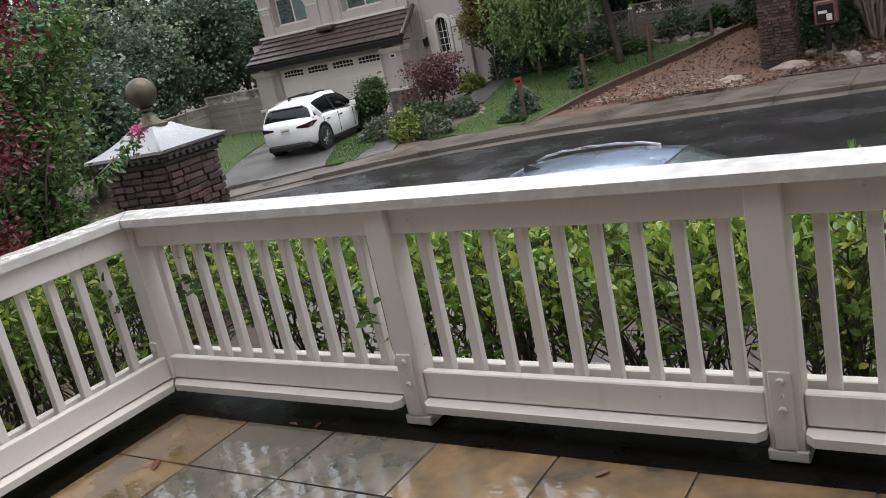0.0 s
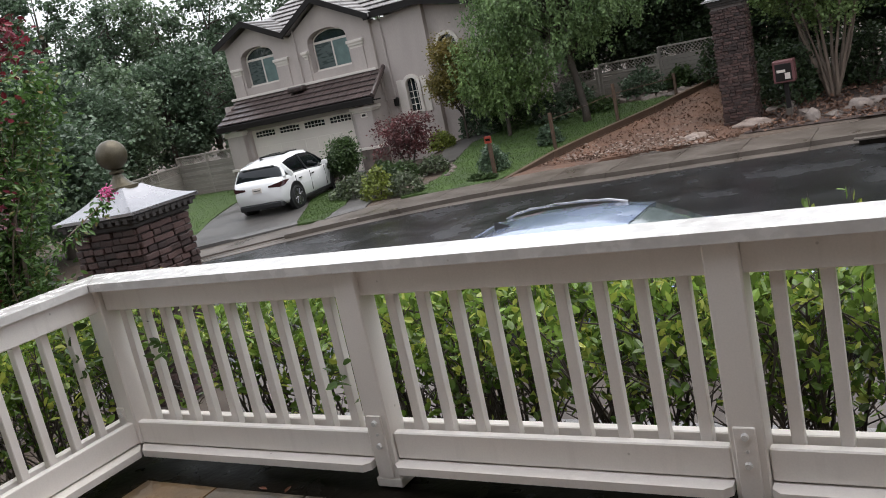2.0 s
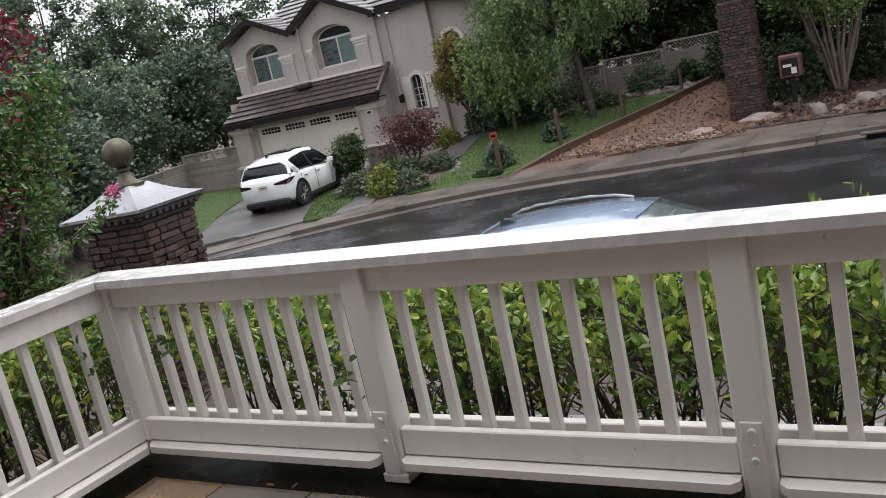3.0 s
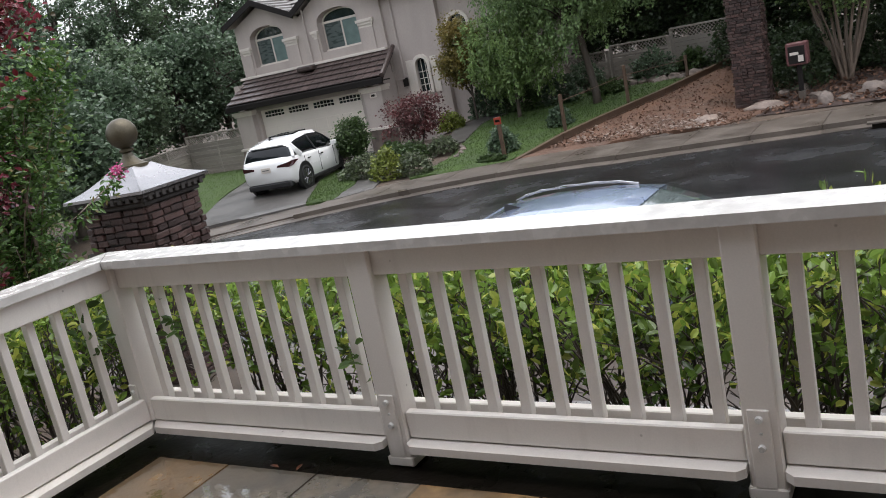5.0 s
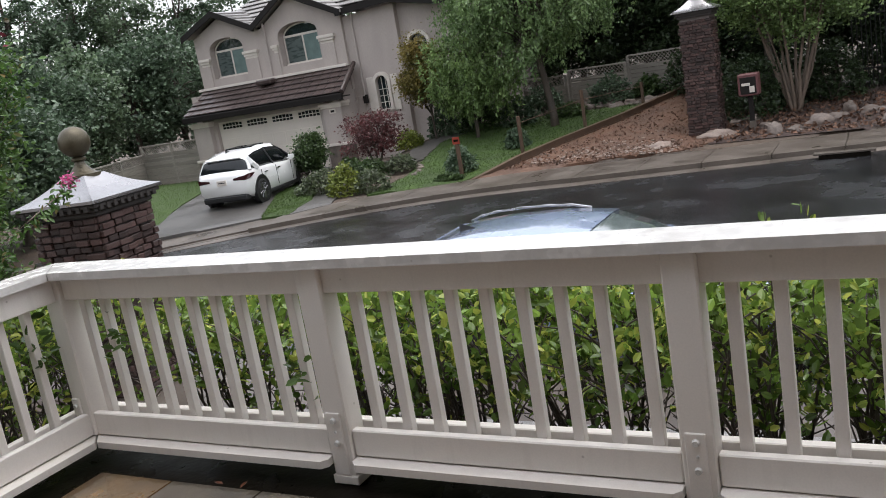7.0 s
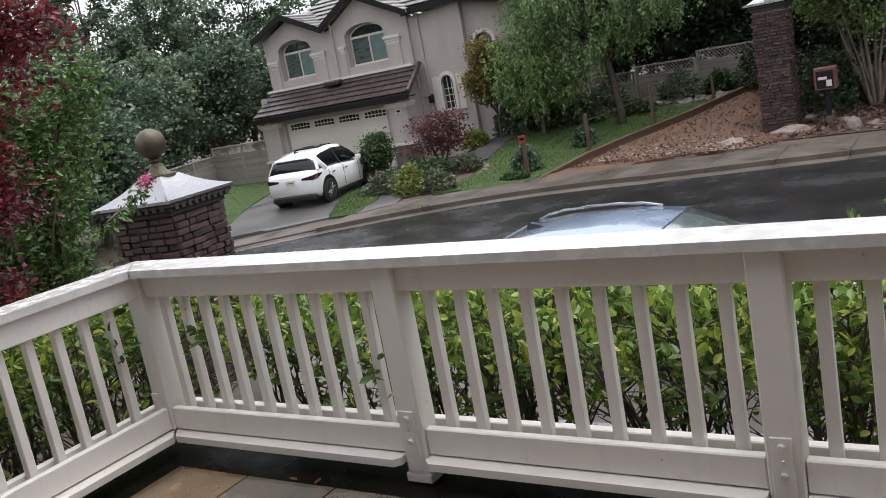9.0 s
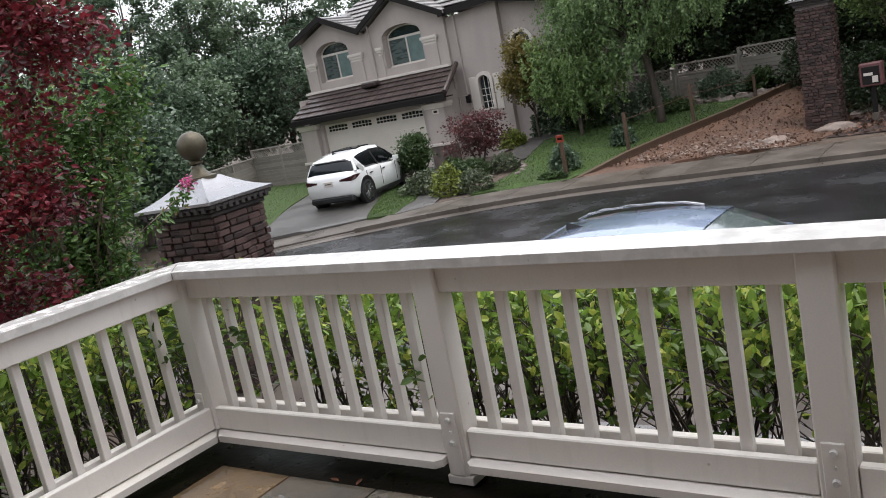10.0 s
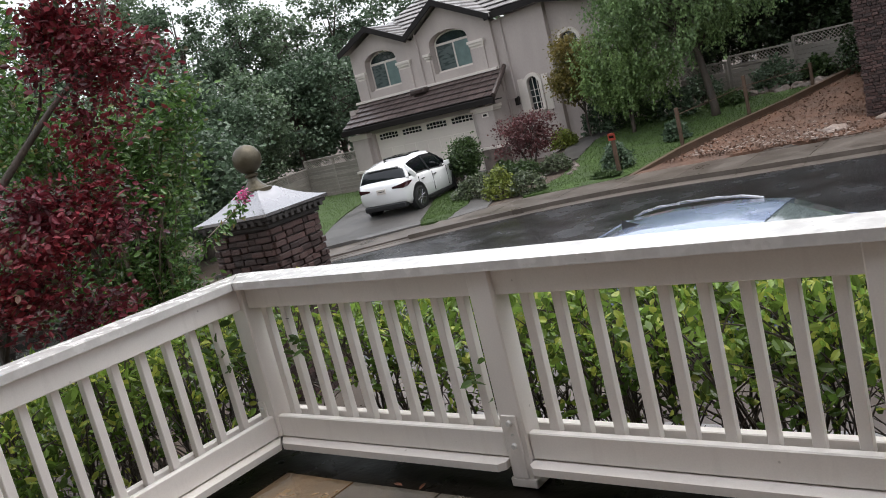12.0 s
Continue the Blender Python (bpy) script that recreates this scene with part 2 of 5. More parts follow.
def limb(bm, pts, radii, sides=7):
    """A bent, tapered round stem through the points."""
    rings = []
    for i, p in enumerate(pts):
        p = Vector(p)
        d = (Vector(pts[min(i + 1, len(pts) - 1)]) - Vector(pts[max(i - 1, 0)])).normalized()
        a = d.orthogonal().normalized()
        b = d.cross(a)
        rings.append([bm.verts.new(p + radii[i] * (math.cos(6.2832 * k / sides) * a + math.sin(6.2832 * k / sides) * b)) for k in range(sides)])
    for r0, r1 in zip(rings, rings[1:]):
        off = min(range(sides), key=lambda o: (r1[o].co - r0[0].co).length)
        for k in range(sides):
            bm.faces.new((r0[k], r0[(k + 1) % sides], r1[(k + 1 + off) % sides], r1[(k + off) % sides]))
    bm.faces.new(rings[0][::-1])
    bm.faces.new(rings[-1])
    return bm


def lathe(bm, profile, sides=24, center=(0, 0, 0)):
    """A turned body from (radius, height) pairs."""
    rings = [[bm.verts.new((center[0] + r * math.cos(6.2832 * k / sides), center[1] + r * math.sin(6.2832 * k / sides), center[2] + z)) for k in range(sides)] for r, z in profile]
    for r0, r1 in zip(rings, rings[1:]):
        for k in range(sides):
            bm.faces.new((r0[k], r0[(k + 1) % sides], r1[(k + 1) % sides], r1[k]))
    bm.faces.new(rings[0][::-1])
    bm.faces.new(rings[-1])
    return bm


def prism(bm, outline, y0, y1):
    """A plate whose outline in x and z runs from y0 to y1."""
    a = [bm.verts.new((x, y0, z)) for x, z in outline]
    b = [bm.verts.new((x, y1, z)) for x, z in outline]
    bm.faces.new(a)
    bm.faces.new(b[::-1])
    for i in range(len(a)):
        j = (i + 1) % len(a)
        bm.faces.new((a[j], a[i], b[i], b[j]))
    bmesh.ops.recalc_face_normals(bm, faces=bm.faces)
    return bm


def slab_of(outline, z0, z1):
    """A flat plate with an outline in x and y."""
    bm = bmesh.new()
    a = [bm.verts.new((x, y, z1 if not callable(z1) else z1(x, y))) for x, y in outline]
    b = [bm.verts.new((v.co.x, v.co.y, v.co.z - z0)) for v in a]
    bm.faces.new(a)
    bm.faces.new(b[::-1])
    for i in range(len(a)):
        j = (i + 1) % len(a)
        bm.faces.new((a[j], a[i], b[i], b[j]))
    bmesh.ops.recalc_face_normals(bm, faces=bm.faces)
    return bm


def leaf_mesh(name, centers, size, mat, rng, droop=0.0, round_leaf=False, spread=0.35, narrow=0.42, up=0.3):
    """Many small folded leaves, one island each."""
    c = np.asarray(centers, float)
    n = len(c)
    ax = rng.normal(size=(n, 3))
    ax[:, 2] = ax[:, 2] * 0.6 - droop * 2.0
    ax /= np.linalg.norm(ax, axis=1)[:, None]
    nr = rng.normal(size=(n, 3)) * 0.8 + np.array((0, 0, up * 3))
    sd = np.cross(ax, nr)
    sd /= np.linalg.norm(sd, axis=1)[:, None] + 1e-9
    nr = np.cross(sd, ax)
    ln = size * (1 + spread * rng.uniform(-1, 1, n))[:, None]
    w = ln * narrow
    if round_leaf:
        v = np.stack([c, c + ax * ln * 0.3 + sd * w * 0.85 + nr * w * 0.3, c + ax * ln * 0.7 + sd * w * 0.8 + nr * w * 0.25, c + ax * ln,
                      c + ax * ln * 0.7 - sd * w * 0.8 + nr * w * 0.25, c + ax * ln * 0.3 - sd * w * 0.85 + nr * w * 0.3], 1).reshape(-1, 3)
        base = np.arange(n)[:, None] * 6
        f = np.concatenate([base + np.array((0, 1, 2, 3)), base + np.array((0, 3, 4, 5))])
    else:
        v = np.stack([c, c + ax * ln * 0.5 + sd * w + nr * w * 0.35, c + ax * ln, c + ax * ln * 0.5 - sd * w + nr * w * 0.35], 1).reshape(-1, 3)
        base = np.arange(n)[:, None] * 4
        f = np.concatenate([base + np.array((0, 1, 2)), base + np.array((0, 2, 3))])
    me = bpy.data.meshes.new(name)
    me.from_pydata(v, [], f)
    me.materials.append(mat)
    return me


def tree(name, label, at, height, crown_z, radii, leaf, mat, seed, clumps=60, per=90, clump=0.6, trunk=0.15, bark=None, droop=0.0,
         category="tree", group="", lean=(0, 0), stems=1, bare=0.35, limb_every=2, low=-1.0, squash=0.7, round_leaf=False, limbs_on=True, narrow=0.42, masses=()):
    """A tapered trunk with limbs and a crown of many leaves in loose clumps."""
    rng = np.random.default_rng(seed)
    ob = thing(name, label, category, group, at)
    rx, ry, rz = radii
    cz = crown_z
    cc = []
    while len(cc) < clumps:
        p = rng.uniform(-1, 1, 3)
        r = np.linalg.norm(p)
        if 0.35 < r < 1 and p[2] > low and rng.uniform() < 0.35 + 0.65 * r:
            wob = 0.8 + 0.35 * noise.noise(Vector((p[0] * 2 + seed, p[1] * 2, p[2] * 2)))
            cc.append((lean[0] + p[0] * rx * wob, lean[1] + p[1] * ry * wob, cz + p[2] * rz * wob))
    if masses:
        # the crown as separate leafy masses: centre, spread and number of clumps
        cc = [tuple(np.array(c) + rng.normal(size=3) * np.array(r) * 0.5) for c, r, n in masses for _ in range(n)]
    cc = np.array(cc)
    pts = []
    for c in cc:
        k = max(4, int(per * rng.uniform(0.5, 1.4)))
        q = rng.normal(size=(k, 3)) * clump * np.array((0.55, 0.55, 0.55 * squash)) * rng.uniform(0.7, 1.3)
        if droop:
            # hanging strands: leaves strung down from a few twig ends
            strands = rng.normal(size=(12, 3)) * clump * np.array((0.75, 0.75, 0.4))
            which = rng.integers(0, 12, k)
            down = rng.uniform(0, 1, k) * rng.uniform(0.5, 1.0, 12)[which] * 3.0 * droop * clump
            q = strands[which] + rng.normal(size=(k, 3)) * 0.035 + np.stack([0.12 * down * np.sin(which * 2.0), 0.12 * down * np.cos(which * 2.0), -down], 1)
        pts.append(c + q)
    part("crown", leaf_mesh("crown", np.concatenate(pts), leaf, mat, rng, droop=droop, round_leaf=round_leaf, narrow=narrow), mat, ob)
    bk = bark or BARK
    top = cz + rz * 0.55
    for s in range(stems):
        a = 6.2832 * s / max(1, stems) + seed
        sp = 0.0 if stems == 1 else 1.0
        bm = bmesh.new()
        tops = (lean[0] * 0.8 + sp * rx * 0.55 * math.cos(a), lean[1] * 0.8 + sp * ry * 0.55 * math.sin(a), top)
        steps = [Vector((sp * trunk * 1.2 * math.cos(a), sp * trunk * 1.2 * math.sin(a), -0.1)).lerp(Vector(tops), f) + Vector((rng.normal() * 0.05, rng.normal() * 0.05, 0)) * height * 0.12 * (0 < f < 1) for f in (0, 0.08, 0.3, 0.55, 0.8, 1)]
        limb(bm, steps, [trunk * k for k in (1.3, 1.0, 0.85, 0.65, 0.4, 0.12)])
        part("trunk" if stems == 1 else "stem", bm, bk, ob, smooth=True)
    if limbs_on:
        bm = bmesh.new()
        for c in cc[::limb_every]:
            f = rng.uniform(bare, 0.85)
            s = Vector((lean[0] * f * 0.8, lean[1] * f * 0.8, top * f)) if stems == 1 else Vector((c[0] * f * 0.6, c[1] * f * 0.6, top * f))
            e = Vector(c)
            limb(bm, [s, s.lerp(e, 0.5) + Vector((0, 0, 0.08 * (e - s).length)), e], [trunk * 0.35, trunk * 0.2, trunk * 0.06], 5)
        part("branchwork", bm, bk, ob, smooth=True, kind="stuff")
    return ob


def shrub(name, label, at, size, leaf, mat, seed, count=900, group="shrubs in the front garden", stems=5, category="shrub", rough=0.35, round_leaf=False, stemmat=None):
    """A low mound of leaves on short stems, with an uneven outline."""
    rng = np.random.default_rng(seed)
    ob = thing(name, label, category, group, at)
    d = rng.normal(size=(count, 3))
    d /= np.linalg.norm(d, axis=1)[:, None]
    d[:, 2] = np.abs(d[:, 2]) * 1.0
    bumps = np.array([1 + rough * noise.noise(Vector((v[0] * 2.3 + seed, v[1] * 2.3, v[2] * 2.3))) for v in d])
    r = rng.uniform(0.45, 1.0, count) ** 0.5 * bumps
    p = d * r[:, None] * np.array((size[0], size[1], size[2]))
    p[:, 2] += 0.04
    part("foliage", leaf_mesh("foliage", p, leaf, mat, rng, round_leaf=round_leaf), mat, ob)
    bm = bmesh.new()
    for k in range(stems):
        a = 6.2832 * k / stems
        e = Vector((math.cos(a) * size[0] * 0.5, math.sin(a) * size[1] * 0.5, size[2] * 0.75))
        limb(bm, [(0.03 * math.cos(a), 0.03 * math.sin(a), -0.08), e * 0.5, e], [0.025, 0.018, 0.006], 5)
    part("stemwork", bm, stemmat or BARK, ob, kind="stuff")
    return ob

# ---- ground, road and pavement ----
STREET, KERB = -1.80, -1.66


def far_kerb(x):
    if x > -5:
        return 16.95 + 0.165 * min(x + 5, 12)
    if x > -15:
        return 16.95 - 0.0575 * (x + 5) ** 2
    return 11.2 + 1.0 * (x + 15)


def near_kerb(x):
    return 5.2 if x > -8.5 else 5.2 - 0.09 * (x + 8.5) ** 2


def ease(a, b, v):
    k = min(1.0, max(0.0, (v - a) / (b - a)))
    return k * k * (3 - 2 * k)


def ground_z(x, y):
    """Height of the land: road bed, near slope up to the terrace, far gardens with a bank."""
    if near_kerb(x) - 1.85 < y < near_kerb(x) + 0.3:
        return STREET - 0.12
    if y < near_kerb(x):
        return -1.64 + 0.75 * ease(near_kerb(x) - 0.5, 1.2, y)
    if y <= far_kerb(x) + 1.9:
        return STREET - 0.12
    z = -1.64 + 0.14 * ease(far_kerb(x) + 1.8, far_kerb(x) + 9.0, y)
    level = 24.6 + 9.4 * ease(-10.5, -9.0, x)
    bank = ease(-14.6, -12.4, x) * (1 - 0.8 * ease(-4.2, -2.9, x)) * max(0.0, min(y, level) - 18.6) * 0.10
    return z + bank


def near_steps(lo, hi, step, far):
    inner = list(np.arange(lo, hi + 1e-6, step))
    return [-far, -far * 0.4, lo - 40, lo - 15, lo - 5] + inner + [hi + 5, hi + 15, hi + 40, far * 0.4, far]


def sheet(name, xs, ys, height, mat):
    bm = bmesh.new()
    rows = [[bm.verts.new((x, y, height(x, y))) for x in xs] for y in ys]
    for r0, r1 in zip(rows, rows[1:]):
        for k in range(len(xs) - 1):
            bm.faces.new((r0[k], r0[k + 1], r1[k + 1], r1[k]))
    return mesh_of(name, bm, mat, True)


xs, ys = near_steps(-32, 12, 0.5, 1500), near_steps(-8, 36, 0.25, 1500)
ground = new("ground", sheet("ground", xs, ys, ground_z, EARTH))
tagged(ground, "dark damp garden earth on both sides of the road", "ground", kind="structure")

bm = bmesh.new()
line = [x for x in np.arange(-40, 40.1, 0.5)]
lo = [bm.verts.new((x, near_kerb(x) - 0.06, STREET)) for x in line]
mid = [bm.verts.new((x, (near_kerb(x) + far_kerb(x)) / 2, STREET + 0.07)) for x in line]
hi = [bm.verts.new((x, far_kerb(x) + 0.06, STREET)) for x in line]
for k in range(len(line) - 1):
    bm.faces.new((lo[k], lo[k + 1], mid[k + 1], mid[k]))
    bm.faces.new((mid[k], mid[k + 1], hi[k + 1], hi[k]))
tagged(part("road", bm, ASPHALT, smooth=True), "dark wet asphalt road with rain sheen", "road", kind="structure")


def strip(x0, x1, a, b, z, thick, edge, n=4):
    """A curved piece that follows the kerb line between two offsets."""
    bm = bmesh.new()
    st = np.linspace(x0, x1, n)
    t0 = [bm.verts.new((x, edge(x) + a, z)) for x in st]
    t1 = [bm.verts.new((x, edge(x) + b, z + 0.012)) for x in st]
    b0 = [bm.verts.new((x, edge(x) + a, z - thick)) for x in st]
    b1 = [bm.verts.new((x, edge(x) + b, z - thick)) for x in st]
    for k in range(n - 1):
        bm.faces.new((t0[k], t0[k + 1], t1[k + 1], t1[k]))
        bm.faces.new((b0[k + 1], b0[k], b1[k], b1[k + 1]))
        bm.faces.new((b0[k], b0[k + 1], t0[k + 1], t0[k]))
        bm.faces.new((t1[k], t1[k + 1], b1[k + 1], b1[k]))
    bm.faces.new((b0[0], t0[0], t1[0], b1[0]))
    bm.faces.new((b0[-1], b1[-1], t1[-1], t0[-1]))
    return bm


pavement = tagged(new("pavement"), "wet concrete pavement and kerb along the far side of the road", "pavement", kind="structure")
near_walk = tagged(new("pavement_near"), "wet concrete pavement and kerb along the near side of the road", "pavement", kind="structure")
for k in range(26):
    x0 = -26 + 1.5 * k
    dip = 0.10 if -18.2 < x0 + 0.75 < -12.6 else 0.0
    part("kerbstone", strip(x0, x0 + 1.488, 0.0, 0.18, KERB - dip, 0.25, far_kerb), CONCRETE, pavement)
    part("paving_slab", strip(x0, x0 + 1.485, 0.19, 1.95, KERB - dip * 0.5, 0.12, far_kerb), CONCRETE, pavement)
    part("gutter", strip(x0, x0 + 1.49, -0.45, -0.01, STREET + 0.02, 0.12, far_kerb), CONCRETE, pavement)
    part("kerbstone", strip(x0, x0 + 1.488, -0.18, 0.0, KERB, 0.25, near_kerb), CONCRETE, near_walk)
    part("paving_slab", strip(x0, x0 + 1.485, -1.75, -0.19, KERB, 0.12, near_kerb), CONCRETE, near_walk)

# grate of the storm drain in the far kerb
drain = thing("storm_drain", "dark storm drain opening in the far concrete kerb", "storm drain", at=(1.0, 17.15, KERB))
part("opening", boxed((-0.5, 0.5, -0.012, 0.05, -0.13, -0.03)), MEMBRANE, drain)
part("lintel", boxed((-0.6, 0.6, -0.03, 0.2, -0.03, 0.012), bevel=0.006), CONCRETE, drain)



def drape(outline, lift, fine=3):
    """A patch with an outline in x and y that lies on the land."""
    bm = bmesh.new()
    face = bm.faces.new([bm.verts.new((x, y, 0)) for x, y in outline])
    bmesh.ops.triangulate(bm, faces=[face])
    for _ in range(fine):
        bmesh.ops.subdivide_edges(bm, edges=bm.edges[:], cuts=1, use_grid_fill=True)
    bmesh.ops.triangulate(bm, faces=bm.faces[:])
    for v in bm.verts:
        v.co.z = max(ground_z(v.co.x, v.co.y), KERB - 0.02) + lift
    bmesh.ops.recalc_face_normals(bm, faces=bm.faces)
    rim = bmesh.ops.extrude_edge_only(bm, edges=[e for e in bm.edges if e.is_boundary])["geom"]
    for v in rim:
        if isinstance(v, bmesh.types.BMVert):
            v.co.z -= 0.14
    return bm


tagged(part("driveway", drape([(-15.3, 12.87), (-13.05, 15.12), (-14.96, 18.04), (-15.9, 20.6), (-16.3, 23.56), (-22.3, 23.56), (-20.0, 20.3), (-18.5, 17.7), (-16.9, 15.1), (-17.2, 11.0)], 0.03, 4), DRIVE),
       "wet grey concrete driveway leading to the garage", "driveway", kind="structure")
tagged(part("side_walk", drape([(-12.3, 15.15), (-11.65, 16.2), (-12.5, 18.4), (-14.0, 20.4), (-14.4, 19.8), (-12.78, 16.9)], 0.04), DRIVE), "narrow wet concrete walk beside the strip of lawn", "path", kind="structure")


MULCH = material("red_brown_mulch", (0.065, 0.038, 0.03), 0.7, dark=0.45, scale=2.5, fine=26, bump=1.0, depth=0.03)


def lawn(name, outline, label, seed, blades):
    rng = np.random.default_rng(seed)
    bm = drape(outline, 0.035)
    tri = []
    for f in bm.faces:
        tri.append(([v.co.copy() for v in f.verts], f.calc_area()))
    w = np.array([a for _, a in tri])
    pts = []
    for i in rng.choice(len(tri), blades, p=w / w.sum()):
        a, b = sorted(rng.uniform(0, 1, 2))
        p = tri[i][0]
        pts.append(tuple(p[0] * a + p[1] * (b - a) + p[2] * (1 - b)))
    tagged(part(name, bm, LAWN), label, "lawn", kind="structure")
    tagged(part("grass", leaf_mesh("grass", pts, 0.06, GRASS, rng, droop=-0.8, narrow=0.09), GRASS), "short green lawn grass", "grass", kind="stuff")


lawn("lawn_front", [(-10.95, 16.98), (-9.9, 17.42), (-8.75, 17.9), (-8.45, 18.1), (-7.45, 19.65), (-6.68, 21.25), (-5.5, 23.25), (-4.75, 25.4), (-8.7, 25.4), (-10.9, 24.6), (-11.6, 23.0), (-11.2, 20.9), (-10.9, 19.2), (-11.15, 17.9)], "green wet lawn in front of the house", 11, 14000)
lawn("lawn_strip", [(-13.1, 15.0), (-12.35, 15.2), (-12.82, 16.9), (-14.2, 19.3), (-15.3, 19.5), (-14.9, 18.0)], "narrow strip of lawn beside the driveway", 12, 5000)
lawn("lawn_side", [(-16.6, 14.7), (-18.6, 17.7), (-20.1, 20.3), (-22.5, 23.8), (-26.5, 23.8), (-25.5, 19.0), (-19.5, 12.6)], "green lawn between driveway and fence", 13, 8000)

# curved path to the front door
tagged(part("garden_path", drape([(-11.75, 20.6), (-11.2, 20.9), (-11.6, 23.0), (-10.9, 24.55), (-12.0, 24.6), (-12.6, 22.8)], 0.05), DRIVE), "grey concrete path to the front door", "path", kind="structure")

bm = bmesh.new()
rows = [[bm.verts.new((x, y, ground_z(x, y) + 0.025)) for x in np.arange(-2.3, 9.1, 0.45)] for y in np.arange(19.9, 27.0, 0.35)]
for r0, r1 in zip(rows, rows[1:]):
    for k in range(len(r0) - 1):
        bm.faces.new((r0[k], r0[k + 1], r1[k + 1], r1[k]))
tagged(part("mulch_bed", bm, MULCH, smooth=True), "dark red-brown mulch under the bank shrubs", "mulch bed", kind="structure")

# chipped bark on the bank
tagged(part("bark_bed", drape([(-8.3, 18.05), (-7.33, 19.6), (-6.55, 21.25), (-5.38, 23.25), (-4.05, 26.6), (-3.6, 30), (-1.0, 30), (-2.0, 24), (-2.2, 20.2), (-2.9, 19.35), (-4.0, 19.15), (-5.7, 18.85)], 0.03, 4), CHIPS), "bed of reddish-brown bark chips on the bank", "mulch bed", kind="structure")
rng = np.random.default_rng(5)
cp = [(x, y, ground_z(x, y) + 0.045) for x, y in zip(rng.uniform(-7.6, -2.4, 3600), 18.9 + rng.uniform(0, 1, 3600) ** 1.6 * 8) if x > -7.55 + 0.46 * (y - 19.2)]
tagged(part("bark_chips", leaf_mesh("bark_chips", cp, 0.075, CHIPS, rng, narrow=0.35), CHIPS), "loose reddish bark chips", "bark chips", kind="stuff")

mc = [(x, y, ground_z(x, y) + 0.04) for x, y in zip(rng.uniform(-2.2, 5.0, 2600), rng.uniform(20.0, 25.5, 2600))]
tagged(part("mulch_litter", leaf_mesh("mulch_litter", mc, 0.13, CHIPS, rng, narrow=0.35), CHIPS), "bark and leaf litter on the mulch", "leaf litter", kind="stuff")

# ---- terrace with its tiles ----
floor = tagged(new("floor"), "wet slate-tiled terrace floor with puddles", "floor", kind="structure")
part("bedding", boxed((-1.62, 6.0, -4.3, 0.22, -0.25, -0.014)), MEMBRANE, floor)
part("grout_bed", boxed((-1.225, 6.0, -4.3, -0.125, -0.013, -0.006)), GROUT, floor)
tagged(part("terrace_base", boxed((-1.6, 6.0, -4.3, 0.2, -1.5, -0.252)), CONCRETE), "concrete base under the terrace", "terrace base", kind="structure")

GRAVEL = material("pale_wet_gravel", (0.26, 0.25, 0.24), 0.5, dark=0.55, scale=6, fine=70, bump=0.8, depth=0.02)
bm = bmesh.new()
rows = [[bm.verts.new((x, y, ground_z(x, y) + 0.02)) for x in np.arange(-3.0, 8.1, 0.5)] for y in np.arange(2.1, 3.45, 0.25)]
for r0, r1 in zip(rows, rows[1:]):
    for k in range(len(r0) - 1):
        bm.faces.new((r0[k], r0[k + 1], r1[k + 1], r1[k]))
tagged(part("gravel_strip", bm, GRAVEL, smooth=True), "pale wet gravel below the terrace hedge", "gravel", kind="structure")

# own house behind the camera
tagged(part("wall_house", boxed((-3.5, 9.0, -4.7, -4.3, -1.5, 5.6)), STUCCO), "taupe stucco wall of the near house", "wall", kind="structure")
# unseen wall, added to keep sky light off the left railing
tagged(part("shade_wing_wall", boxed((6.0, 6.3, -4.3, 0.3, -1.5, 5.6)), STUCCO), "unseen taupe stucco wing wall, added to shade the left railing", "wall", kind="structure")
# unseen eave, its depth set to dim the railing's inner faces
tagged(part("eave", boxed((-3.5, 9.0, -4.3, -1.75, 3.0, 3.2)), TRIM), "pale unseen eave over the terrace, added to dim the railing", "eave", kind="structure")

# ---- railing ----
rail = thing("deck_railing", "white-painted wooden railing with wet rain-beaded cap round a terrace corner", "railing")
CAPZ = 0.885
part("cap_rail", slab_of([(-1.356, -0.034), (4.6, -0.034), (4.6, 0.162), (-1.552, 0.162)], 0.036, CAPZ + 0.037), CAPWHITE, rail, "white wet cap rail")
part("cap_rail", slab_of([(-1.359, -0.037), (-1.555, 0.159), (-1.555, -3.6), (-1.359, -3.6)], 0.036, CAPZ + 0.037), CAPWHITE, rail, "white wet cap rail")
POSTS = [0.0, 1.382, 2.764, 4.146]
part("top_rail", boxed((-1.36, 4.3, 0.022, 0.062, 0.777, CAPZ), bevel=0.004), WHITE, rail)
part("top_rail", boxed((-1.432, -1.392, -3.6, 0.02, 0.777, CAPZ), bevel=0.004), WHITE, rail)
part("back_rail", boxed((-1.36, 4.3, 0.108, 0.146, 0.777, CAPZ), bevel=0.004), WHITE, rail)
part("bottom_back_rail", boxed((-1.36, 4.3, 0.1, 0.14, 0.09, 0.226), bevel=0.004), WHITE, rail)
part("bottom_back_rail", boxed((-1.51, -1.47, -3.6, 0.1, 0.09, 0.226), bevel=0.004), WHITE, rail)
spans = [(-1.38, 0.0)] + [(p + 0.108, p + 1.382) for p in POSTS[:-1]]
